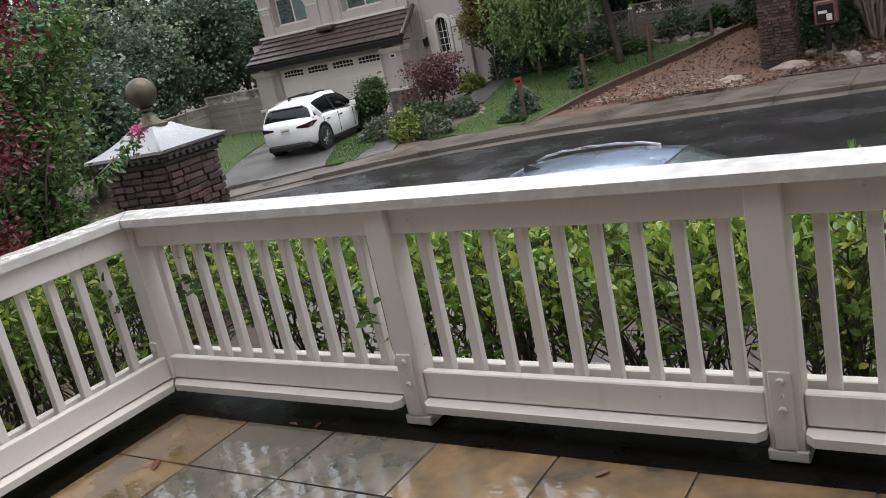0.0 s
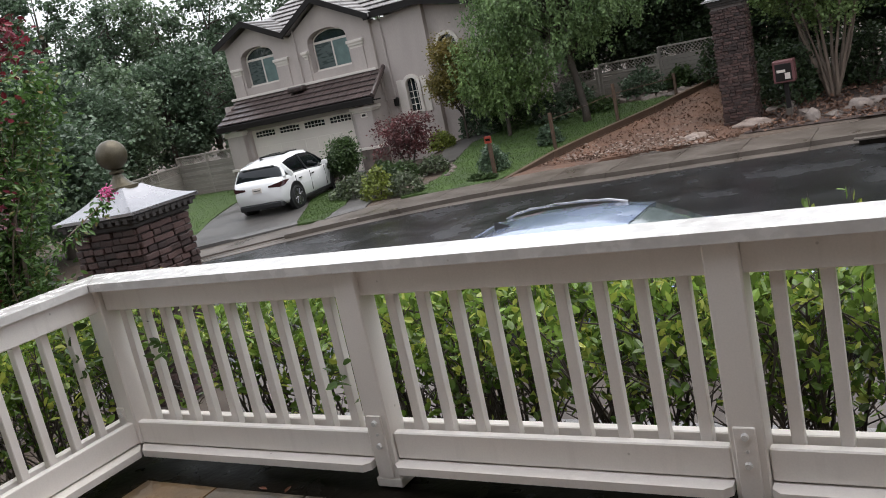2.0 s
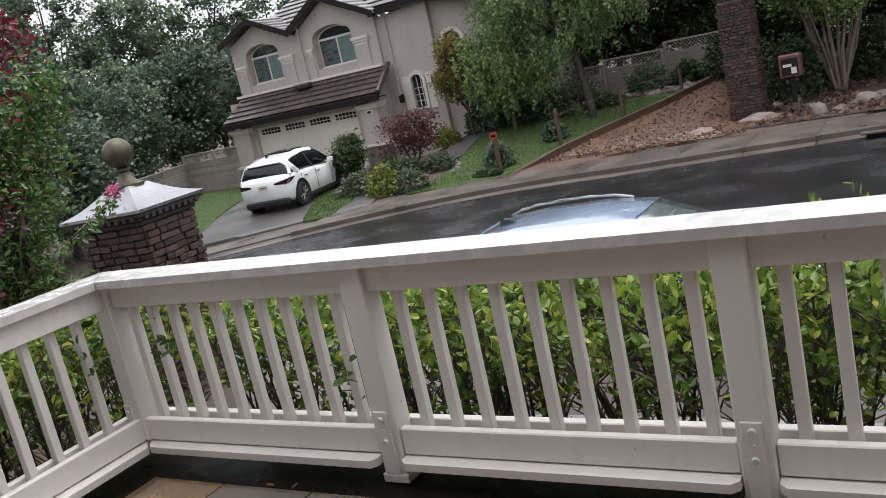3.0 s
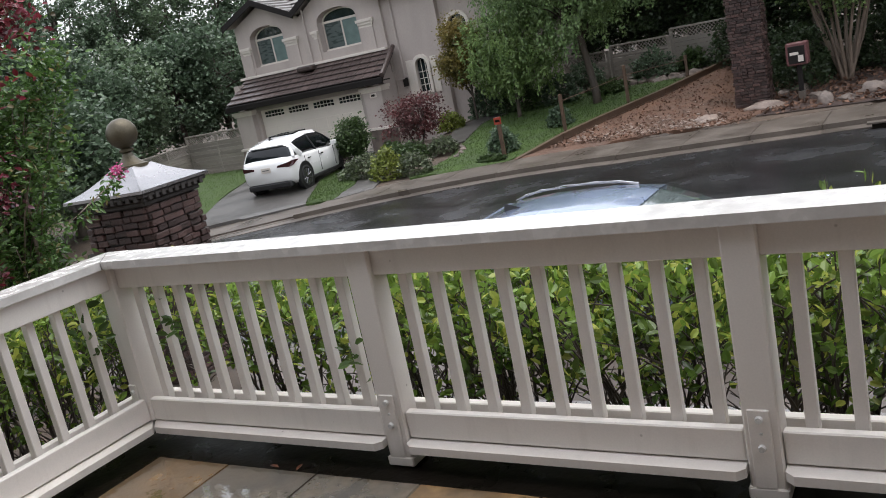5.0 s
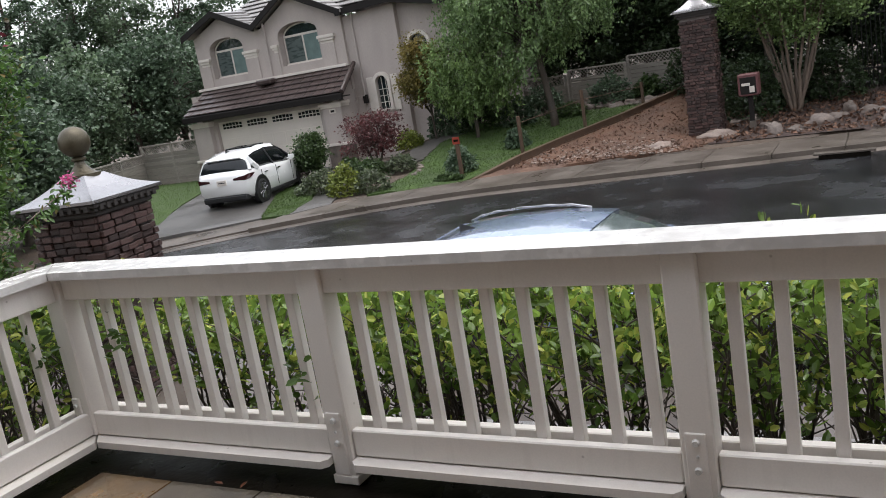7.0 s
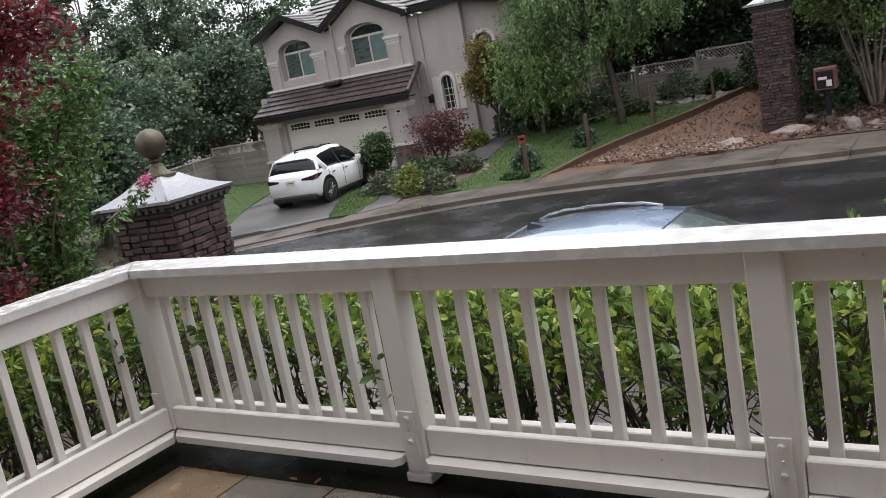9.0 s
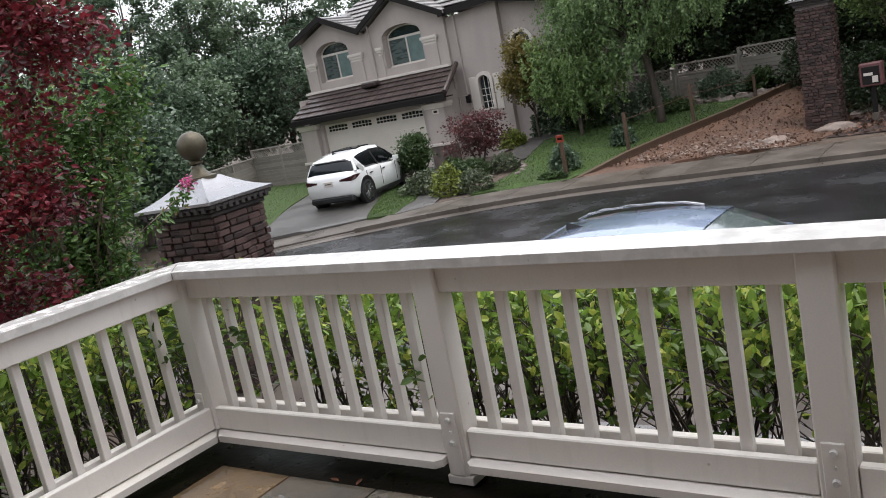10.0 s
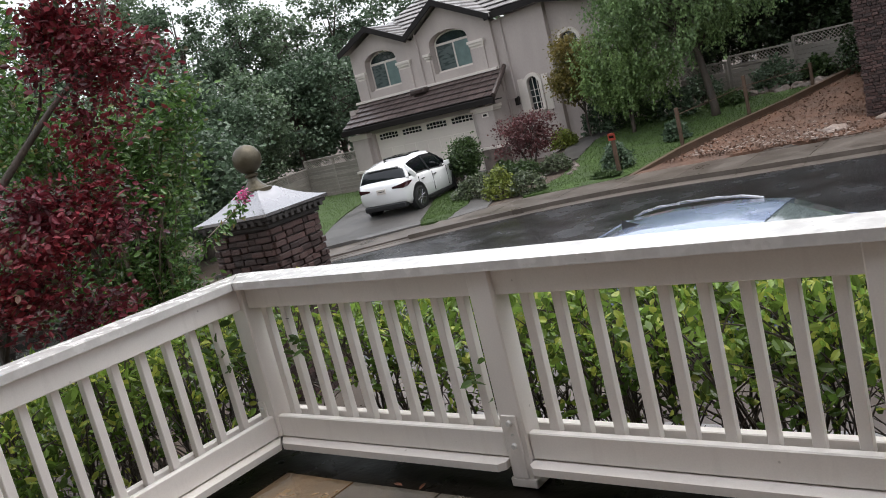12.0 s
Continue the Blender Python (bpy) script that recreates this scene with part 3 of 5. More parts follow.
for a, b in spans:
    part("bottom_rail", boxed((a + 0.003, b - 0.003, 0.012, 0.05, 0.112, 0.222), bevel=0.005), WHITE, rail)
    l, r = a + 0.004, b - 0.004
    outline = [(l, 0.05), (l, -0.02), (l + 0.026, -0.044), (r - 0.026, -0.044), (r, -0.02), (r, 0.05)]
    if a < -1:
        outline = [(l - 0.03, 0.05), (l + 0.062, -0.044), (r - 0.026, -0.044), (r, -0.02), (r, 0.05)]
    part("skirt_ledge", slab_of(outline, 0.032, lambda x, y: 0.106 + 0.04 * y), WHITE, rail)
part("bottom_rail", boxed((-1.422, -1.384, -3.6, 0.01, 0.112, 0.222), bevel=0.005), WHITE, rail)
part("skirt_ledge", slab_of([(-1.42, 0.045), (-1.42, -3.6), (-1.322, -3.6), (-1.322, -0.05)], 0.032, lambda x, y: 0.105 - 0.04 * (x + 1.386)), WHITE, rail)
for p in POSTS:
    post = part("post", boxed((p, p + 0.108, 0.0, 0.108, 0.0, CAPZ), bevel=0.006), WHITE, rail)
    part("foot", boxed((p - 0.007, p + 0.115, -0.007, 0.115, -0.006, 0.032), bevel=0.004), WHITE, post)
    plate = part("bracket_plate", boxed((p + 0.016, p + 0.083, -0.008, 0.001, 0.034, 0.299), bevel=0.003), WHITE, post)
    for z in (0.172, 0.268):
        bm = bmesh.new()
        bmesh.ops.create_cone(bm, cap_ends=True, segments=12, radius1=0.013, radius2=0.010, depth=0.012, matrix=pose(p + 0.051, -0.013, z, 90))
        part("bolt", bm, STEEL, plate, smooth=False)
    bm = bmesh.new()
    bmesh.ops.create_cone(bm, cap_ends=True, segments=10, radius1=0.006, radius2=0.005, depth=0.006, matrix=pose(p + 0.053, -0.01, 0.22, 90))
    part("bolt", bm, STEEL, plate)
post = part("post", boxed((-1.47, -1.362, 0.0, 0.108, 0.11, CAPZ), bevel=0.006), WHITE, rail)
plate = part("bracket_plate", boxed((-1.466, -1.415, -0.008, 0.001, 0.2, 0.299), bevel=0.003), WHITE, post)
for y in (-1.38, -2.76):
    part("post", boxed((-1.47, -1.362, y, y + 0.108, 0.11, CAPZ), bevel=0.006), WHITE, rail)
bm = bmesh.new()
bmesh.ops.create_cone(bm, cap_ends=True, segments=12, radius1=0.012, radius2=0.009, depth=0.012, matrix=pose(-1.44, -0.013, 0.262, 90))
part("bolt", bm, STEEL, plate)
bal = mesh_of("baluster", boxed((0, 0.040, 0, 0.038, 0, 0.62), bevel=0.003), WHITE)
firsts = [(-1.318 + 0.1336 * k) for k in range(10)] + [POSTS[j] + (0.187, 0.170, 0.180)[j] + 0.1365 * k for j in range(3) for k in range(9)]
for x in firsts:
    part("baluster", bal, WHITE, rail).location = (x, 0.058, 0.2)
for k in range(24):
    y = -0.148 - 0.136 * k
    if not any(-0.06 < y - p < 0.12 for p in (-1.38, -2.76)):
        part("baluster", bal, WHITE, rail).location = (-1.472, y, 0.2)

# ---- house across the road ----
GZ = -1.5
HOUSE_LABEL = "two-storey taupe stucco house with brown tiled garage roof and arched windows"
house = thing("house", HOUSE_LABEL, "house")


def arch_outline(x0, x1, z0, z1, rise, n=10):
    """Rectangle with an arched head that rises above z1."""
    mid, half = (x0 + x1) / 2, (x1 - x0) / 2
    return [(x0, z0), (x1, z0)] + [(mid + half * math.cos(math.pi * k / n), z1 + rise * math.sin(math.pi * k / n)) for k in range(n + 1)]


def wall_with_hole(outline, hole, y0, y1):
    """A gabled wall in one piece with one opening right through it."""
    bm = bmesh.new()
    layers = []
    for y in (y0, y1):
        o = [bm.verts.new((x, y, z)) for x, z in outline]
        h = [bm.verts.new((x, y, z)) for x, z in hole]
        eo = [bm.edges.new((o[i], o[(i + 1) % len(o)])) for i in range(len(o))]
        eh = [bm.edges.new((h[i], h[(i + 1) % len(h)])) for i in range(len(h))]
        bmesh.ops.triangle_fill(bm, edges=eo + eh, use_beauty=True)
        layers.append((o, h))
    for a, b in ((layers[0][0], layers[1][0]), (layers[0][1], layers[1][1])):
        for i in range(len(a)):
            j = (i + 1) % len(a)
            bm.faces.new((a[i], a[j], b[j], b[i]))
    bmesh.ops.recalc_face_normals(bm, faces=bm.faces)
    return bm


def ring(outline, grow, y0, y1):
    """A frame of even width round an outline."""
    cx, cz = sum(p[0] for p in outline) / len(outline), sum(p[1] for p in outline) / len(outline)
    out = []
    for i, (x, z) in enumerate(outline):
        (xa, za), (xb, zb) = outline[i - 1], outline[(i + 1) % len(outline)]
        dx, dz = xb - xa, zb - za
        ln = math.hypot(dx, dz) or 1
        nx, nz = dz / ln, -dx / ln
        out.append((x + nx * grow, z + nz * grow))
    return wall_with_hole(out if grow > 0 else outline, outline if grow > 0 else out, y0, y1)


def arched_window(x0, x1, z0, z1, rise, y, surround=None):
    """A white framed window with a mullion, two panes, a blind and an arched light above."""
    w = part("window", ring(arch_outline(x0, x1, z0, z1, rise), -0.05, y - 0.03, y + 0.04), TRIM, house, "white framed arched window")
    for a, b, mat, lab in ((x0 + 0.05, (x0 + x1) / 2 - 0.02, BLIND_SHEEN, "pane with grey blind and the glass reflection in its colour"), ((x0 + x1) / 2 + 0.02, x1 - 0.05, CURTAIN, "pane with teal blind behind")):
        part("pane", boxed((a, b, y + 0.0, y + 0.012, z0 + 0.05, z1 - 0.03)), mat, w, lab)
    bm = bmesh.new()
    prism(bm, arch_outline(x0 + 0.06, x1 - 0.06, z1 + 0.03, z1 + 0.04, rise - 0.1), y + 0.0, y + 0.012)
    part("pane", bm, PANE, w)
    part("mullion", boxed(((x0 + x1) / 2 - 0.03, (x0 + x1) / 2 + 0.03, y - 0.025, y + 0.02, z0 + 0.04, z1), bevel=0.004), TRIM, w)
    part("transom", boxed((x0 + 0.03, x1 - 0.03, y - 0.027, y + 0.022, z1 - 0.045, z1 + 0.04), bevel=0.004), TRIM, w)
    part("sill", boxed((x0 - 0.03, x1 + 0.03, y - 0.07, y + 0.05, z0 - 0.06, z0 + 0.03), bevel=0.01), TRIM, w)
    return w


# upper gabled fronts
UY = 24.7
E1 = [(-23.05, 1.2), (-19.6, 1.2), (-19.6, 3.97), (-21.55, 4.8), (-23.05, 4.15)]
E2 = [(-19.55, 1.2), (-15.75, 1.2), (-15.75, 3.88), (-17.9, 4.95), (-19.55, 3.97)]
part("wall", wall_with_hole(E1, arch_outline(-22.34, -20.6, 2.46, 3.58, 0.42), UY, UY + 0.36), STUCCO, house)
part("wall", wall_with_hole(E2, arch_outline(-18.72, -16.86, 2.46, 3.58, 0.42), UY - 0.12, UY + 0.3), STUCCO, house)
arched_window(-22.3, -20.64, 2.49, 3.52, 0.46, UY + 0.3)
arched_window(-18.68, -16.9, 2.49, 3.54, 0.44, UY + 0.2)
for x0, x1, y in ((-22.92, -22.35, UY), (-20.6, -19.84, UY), (-19.06, -18.72, UY - 0.12), (-16.86, -16.1, UY - 0.12)):
    part("corbel", boxed((x0, x1, y - 0.14, y, 3.2, 3.31), (x0 + 0.04, x1 - 0.04, y - 0.1, y, 3.10, 3.2), (x0 + 0.08, x1 - 0.08, y - 0.06, y, 3.0, 3.10), bevel=0.008), TRIM, house, "stepped pale corbel ledge")
    part("pilaster", boxed((x0 + 0.08, x1 - 0.08, y - 0.055, y - 0.002, 2.1, 3.02), bevel=0.01), STUCCO, house)
part("trim_band", boxed((-23.1, -15.75, UY - 0.3, UY - 0.12, 2.06, 2.16), bevel=0.01), TRIM, house)
# block to the side of the gables, with the stair window
part("wall", wall_with_hole([(-15.75, GZ - 0.1), (-13.55, GZ - 0.1), (-13.55, 3.95), (-15.75, 3.82)], arch_outline(-14.79, -14.27, 0.28, 1.25, 0.27), UY + 0.02, UY + 0.3), STUCCO, house)
part("wall", wall_with_hole([(-13.55, GZ - 0.1), (-10.2, GZ - 0.1), (-10.2, 3.25), (-13.55, 3.92)], arch_outline(-13.25, -12.49, 2.0, 2.42, 0.34), UY + 0.25, UY + 0.5), STUCCO, house)
for x0, x1, z0, z1, rise, y in ((-14.78, -14.28, 0.29, 1.25, 0.26, UY + 0.12), (-13.24, -12.5, 2.01, 2.42, 0.33, UY + 0.35)):
    w = part("window", ring(arch_outline(x0, x1, z0, z1, rise), 0.13, y - 0.2, y - 0.08), TRIM, house, "narrow arched window with pale surround")
    bm = bmesh.new()
    prism(bm, arch_outline(x0, x1, z0, z1, rise), y, y + 0.012)
    part("pane", bm, PANE, w)
    for f in (0.33, 0.67):
        part("glazing_bar", boxed((x0 + (x1 - x0) * f - 0.012, x0 + (x1 - x0) * f + 0.012, y - 0.02, y + 0.006, z0, z1 + rise * 0.8)), TRIM, w)
    for f in (0.25, 0.5, 0.75):
        part("glazing_bar", boxed((x0, x1, y - 0.022, y + 0.004, z0 + (z1 - z0) * f - 0.012, z0 + (z1 - z0) * f + 0.012)), TRIM, w)
for x in (-15.18, -14.14):
    sh = part("shutter", boxed((x, x + 0.28, UY - 0.03, UY + 0.015, 0.2, 1.5), bevel=0.008), TRIM, house, "pale louvred shutter")
    for k in range(12):
        part("slat", boxed((x + 0.04, x + 0.24, UY - 0.04, UY - 0.02, 0.28 + 0.1 * k, 0.34 + 0.1 * k)), TRIM, sh)
part("downspout", limb(bmesh.new(), [(-15.35, UY - 0.03, 4.0), (-15.35, UY - 0.03, GZ)], [0.04, 0.04], 8), STUCCO, house, "painted downspout")
part("downspout", limb(bmesh.new(), [(-19.28, UY - 0.18, 4.2), (-19.28, UY - 0.18, 2.16)], [0.04, 0.04], 8), STUCCO, house, "painted downspout")
part("door_frame", boxed((-15.78, -15.72, UY - 0.03, UY + 0.015, GZ, 0.9), (-15.78, -15.42, UY - 0.032, UY + 0.013, 0.84, 0.9), bevel=0.006), STUCCO, house, "stucco surround of the side entry")
lantern = part("wall_lantern", boxed((-15.35, -15.2, UY - 0.2, UY - 0.06, 0.6, 0.87), (-15.32, -15.23, UY - 0.08, UY, 0.8, 0.91), bevel=0.01), FASCIA, house, "small dark wall lantern")
# garage
GY = 23.6
part("garage_wall", boxed((-22.3, -21.85, GY, GY + 0.3, GZ - 0.1, 1.12), (-16.74, -16.3, GY, GY + 0.3, GZ - 0.1, 1.12), (-21.85, -16.74, GY, GY + 0.3, 0.76, 1.12)), STUCCO, house)
for s in ((-23.1, -22.8, UY + 0.3, 32, GZ - 0.1, 4.1), (-23.1, -22.8, GY + 0.3, UY, GZ - 0.1, 1.9), (-10.5, -10.2, 25.2, 32, GZ - 0.1, 3.2), (-22.8, -10.5, 31.7, 32, GZ - 0.1, 4.1)):
    part("side_wall", boxed(s), STUCCO, house)
part("return_wall", boxed((-16.1, -15.8, GY + 0.3, UY, GZ - 0.1, 1.5)), STUCCO, house)
for x0, x1 in ((-22.9, -22.02), (-16.46, -15.64)):
    col = part("column", boxed((x0, x1, GY - 0.22, GY + 0.3, GZ - 0.1, 0.82), bevel=0.015), STUCCO, house)
    part("capital", boxed((x0 - 0.1, x1 + 0.1, GY - 0.32, GY + 0.3, 0.74, 0.86), (x0 - 0.05, x1 + 0.05, GY - 0.27, GY + 0.3, 0.66, 0.745), bevel=0.01), TRIM, col, "pale moulded capital")
    part("plinth_ledge", boxed((x0 - 0.09, x1 + 0.09, GY - 0.30, GY + 0.3, -0.72, -0.62), bevel=0.01), TRIM, col)
    part("plinth", boxed((x0 - 0.05, x1 + 0.05, GY - 0.26, GY + 0.3, GZ - 0.1, -0.72), bevel=0.02), ROCK, col, "stone-faced plinth")
number_plate = part("number_plate", boxed((-16.15, -15.87, GY - 0.25, GY - 0.215, 0.46, 0.62), bevel=0.005), TRIM, house, "small white number plate")
part("bar", boxed((-16.09, -15.93, GY - 0.256, GY - 0.249, 0.50, 0.58)), FASCIA, number_plate)
door = part("garage_door", boxed((-21.85, -16.74, GY + 0.16, GY + 0.2, GZ - 0.05, 0.76)), DOORWHITE, house, "cream panelled garage door with a row of small lights")
for r in range(4):
    for c in range(8):
        x, z = -21.70 + 0.6225 * c, GZ + 0.03 + 0.535 * r
        if r < 3:
            part("door_panel", boxed((x + 0.03, x + 0.57, GY + 0.145, GY + 0.165, z + 0.05, z + 0.47), bevel=0.012), DOORWHITE, door)
for c in range(4):
    x = -21.64 + 1.262 * c
    for i in range(6):
        for j in range(2):
            arc = 0.035 * math.sin(math.pi * (i + 0.5) / 6) if j else 0.0
            part("light", boxed((x + 0.168 * i, x + 0.168 * i + 0.134, GY + 0.15, GY + 0.166, 0.46 + 0.115 * j, 0.46 + 0.115 * j + 0.085 + arc)), PANE, door)


def tile_slope(name, x0, x1, y0, z0, y1, z1, courses, wide, mat, parent, x0b=None, x1b=None, thick=0.04, tip=10.0):
    """A roof slope of overlapping courses, each tile a piece; the ends may lean in towards the top."""
    x0b, x1b = x0 if x0b is None else x0b, x1 if x1b is None else x1b
    a = math.atan2(z1 - z0, y1 - y0)
    step = math.hypot(y1 - y0, z1 - z0) / courses
    me = mesh_of("roof_tile", boxed((0.006, wide - 0.006, 0, step * 1.1, 0, thick), bevel=0.015), mat)
    bm = bmesh.new()
    q = [(x0, y0, z0), (x1, y0, z0), (x1b, y1, z1), (x0b, y1, z1)]
    t = [bm.verts.new((x, y, z - 0.02)) for x, y, z in q]
    b = [bm.verts.new((x, y, z - 0.16)) for x, y, z in q]
    bm.faces.new(t)
    bm.faces.new(b[::-1])
    for i in range(4):
        bm.faces.new((t[i], b[i], b[(i + 1) % 4], t[(i + 1) % 4]))
    bmesh.ops.recalc_face_normals(bm, faces=bm.faces)
    deck = part(name, bm, FASCIA, parent, "tiled roof slope")
    for c in range(courses):
        f = c / courses
        y, z = y0 + (y1 - y0) * f, z0 + (z1 - z0) * f
        xa, xb = x0 + (x0b - x0) * f, x1 + (x1b - x1) * f
        n = max(1, int((xb - xa) / wide))
        for k in range(n):
            ob = part("roof_tile", me, mat, deck)
            ob.matrix_basis = pose(xa + (xb - xa) / n * k, y, z + 0.03, math.degrees(a) - tip, 0, 0) @ Matrix.Diagonal(((xb - xa) / n / wide, 1, 1, 1))
    return deck


tile_slope("garage_roof", -23.0, -15.3, 23.1, 1.16, UY - 0.2, 2.05, 5, 0.42, TILE_BROWN, house, -22.9, -15.5)
# black board, overly deep, that stands for the shadow under the tile edge too
part("shaded_fascia", boxed((-23.05, -15.27, 23.03, 23.1, 0.92, 1.14), bevel=0.01), FASCIA, house)
part("soffit", boxed((-23.0, -15.3, 23.1, GY + 0.02, 1.0, 1.04)), FASCIA, house)
part("hip_edge", limb(bmesh.new(), [(-15.27, 23.08, 1.2), (-15.47, UY - 0.2, 2.12)], [0.09, 0.09], 8), TILE_BROWN, house)
part("vent_tile", boxed((-19.75, -19.0, UY - 0.75, UY - 0.35, 1.9, 2.1), bevel=0.05), TILE_BROWN, house, "small roof vent on the garage roof")


def gable_roof(xl, zl, xa, za, xr, zr, y0, y1):
    """Two slopes over a gabled front, tiles running back to the main roof."""
    bm = bmesh.new()
    over = 0.12
    for (x0, z0), (x1, z1) in (((xl, zl), (xa, za)), ((xa, za), (xr, zr))):
        # courses step up the slope, each with a raised lower edge
        up = z1 > z0
        steps = 6
        topline = []
        for k in range(steps):
            fa, fb = k / steps, (k + 1) / steps
            ha, hb = z0 + (z1 - z0) * fa + over, z0 + (z1 - z0) * fb + over
            lift_a, lift_b = (0.13, 0.07) if up else (0.07, 0.13)
            topline += [(x0 + (x1 - x0) * fa, ha + lift_a), (x0 + (x1 - x0) * fb, hb + lift_b)]
        prism(bm, [(x0, z0 + over), (x1, z1 + over)] + topline[::-1], y0, y1)
    part("gable_roof", bm, TILE_GREY, house)
    bm = bmesh.new()
    for (x0, z0), (x1, z1) in (((xl, zl), (xa, za)), ((xa, za), (xr, zr))):
        prism(bm, [(x0, z0 + 0.0), (x1, z1 + 0.0), (x1, z1 + over + 0.115), (x0, z0 + over + 0.115)], y0 - 0.06, y0)
    part("bargeboard", bm, FASCIA, house, "dark bargeboard along the gable")


gable_roof(-23.35, 4.08, -21.55, 4.83, -19.6, 3.95, UY - 0.35, 27.5)
gable_roof(-19.6, 3.97, -17.9, 4.97, -15.5, 3.84, UY - 0.45, 27.5)
gable_roof(-15.8, 3.86, -13.6, 3.97, -9.9, 3.22, UY - 0.3, 27.5)
tile_slope("main_roof", -22.9, -9.8, 24.9, 4.2, 29.5, 6.7, 13, 0.36, TILE_GREY, house, -20.5, -12.2)

# ---- brick gate pillar with ball finial, near side ----
def brick_pillar(at, half, z0, z1, label, course, length, group="", joint=None, turn=0.0):
    ob = thing("gate_pillar", label, "pillar", group, at, turn)
    core = part("shaft", boxed((-half + 0.02, half - 0.02, -half + 0.02, half - 0.02, z0, z1)), joint or MORTAR, ob)
    rng = random.Random(3)
    metas = {}
    rest = bmesh.new()
    rows = int((z1 - z0) / course)
    for r in range(rows):
        z = z0 + course * r
        for side in range(4):
            s = -half + (0.0 if r % 2 else -0.0)
            first = length * (0.5 if (r + side) % 2 else 1.0)
            while s < half - 0.02:
                e = min(half, round((s + first * rng.choice((0.55, 0.8, 1.0, 1.15))) / 0.02) * 0.02)
                if half - e < 0.06:
                    e = half
                key = (round(e - s, 3), rng.randrange(4))
                if key not in metas:
                    metas[key] = mesh_of("brick", boxed((0.006, e - s - 0.006, -0.006 - 0.013 * key[1], 0.045, 0.006, course - 0.006), bevel=0.008), BRICK)
                m = pose(0, 0, 0, 0, 0, 90 * side) @ pose(s, -half, z + rng.uniform(-0.006, 0.006), rng.uniform(-3, 3), rng.uniform(-1.5, 1.5), rng.uniform(-2.5, 2.5))
                if side < 2:
                    part("brick", metas[key], BRICK, core).matrix_basis = m
                else:
                    n = len(rest.verts)
                    rest.from_mesh(metas[key])
                    rest.verts.ensure_lookup_table()
                    bmesh.ops.transform(rest, matrix=m, verts=rest.verts[n:])
                s, first = e, length
    part("brick_facing", rest, BRICK, core, kind="stuff")
    return ob


def coping(ob, h, z, top, neck):
    """A concave pyramid cap of sheet metal with a drip edge."""
    bm = bmesh.new()
    rings = []
    for f in (0.0, 0.15, 0.35, 0.55, 0.75, 1.0):
        r = h + (neck - h) * f
        zz = z + (top - z) * (0.45 * f + 0.55 * f * f)
        rings.append([bm.verts.new((sx * r, sy * r, zz)) for sx, sy in ((-1, -1), (1, -1), (1, 1), (-1, 1))])
    low = [bm.verts.new((sx * h, sy * h, z - 0.035)) for sx, sy in ((-1, -1), (1, -1), (1, 1), (-1, 1))]
    rings.insert(0, low)
    for r0, r1 in zip(rings, rings[1:]):
        for k in range(4):
            bm.faces.new((r0[k], r0[(k + 1) % 4], r1[(k + 1) % 4], r1[k]))
    bm.faces.new(rings[0][::-1])
    bm.faces.new(rings[-1])
    return part("coping", bm, COPING, ob, "pale metal pyramid coping")


GREYJOINT = material("grey_mortar", (0.17, 0.14, 0.125), 0.7, scale=8, fine=60, bump=0.5)
PX, PY = -6.43, 4.385
gp = brick_pillar((PX, PY, 0.035), 0.47, -1.75, 0.5, "brick gate pillar with pale metal coping and bronze ball finial", 0.08, 0.2, "gate pillars", turn=8)
for k, (o, z0, z1) in enumerate(((0.50, 0.50, 0.555), (0.545, 0.556, 0.60), (0.575, 0.601, 0.65))):
    part("corbel_course", boxed((-o, o, -o, o, z0, z1), bevel=0.01), MORTAR, gp, "dark stepped brick course")
for side in range(4):
    for k in range(9):
        d = part("dentil", boxed((-0.03, 0.03, -0.585, -0.5, 0.565, 0.64), bevel=0.006), MORTAR, gp)
        d.matrix_basis = pose(0, 0, 0, 0, 0, 90 * side) @ pose(-0.46 + 0.115 * k, 0, 0)
coping(gp, 0.60, 0.69, 0.94, 0.17)
fin = part("finial", lathe(bmesh.new(), [(0.21, 0.915), (0.21, 0.955), (0.16, 0.965), (0.12, 1.0), (0.07, 1.06), (0.055, 1.10), (0.085, 1.12), (0.085, 1.145), (0.05, 1.165)], 24), BRONZE, gp, "turned bronze neck of the finial", smooth=False)
bm = bmesh.new()
bmesh.ops.create_uvsphere(bm, u_segments=40, v_segments=24, radius=0.18, matrix=Matrix.Translation((0, 0, 1.335)))
part("ball", bm, BRONZE, fin, "weathered bronze ball", smooth=True)

RX, RY = -2.59, 21.75
rp = brick_pillar((RX, RY, 0), 0.41, -1.6, 1.62, "tall dark brick gate pillar with pale coping on stone base", 0.085, 0.21, "gate pillars", GREYJOINT)
for o, z0, z1 in ((0.45, 1.62, 1.69), (0.49, 1.69, 1.77)):
    part("corbel_course", boxed((-o, o, -o, o, z0, z1), bevel=0.01), MORTAR, rp)
coping(rp, 0.58, 1.81, 2.08, 0.16)
part("ball", lathe(bmesh.new(), [(0.15, 2.07), (0.12, 2.11), (0.06, 2.16), (0.10, 2.2), (0.2, 2.3), (0.22, 2.42), (0.19, 2.55), (0.1, 2.63), (0.02, 2.65)], 20), BRONZE, rp, smooth=True)


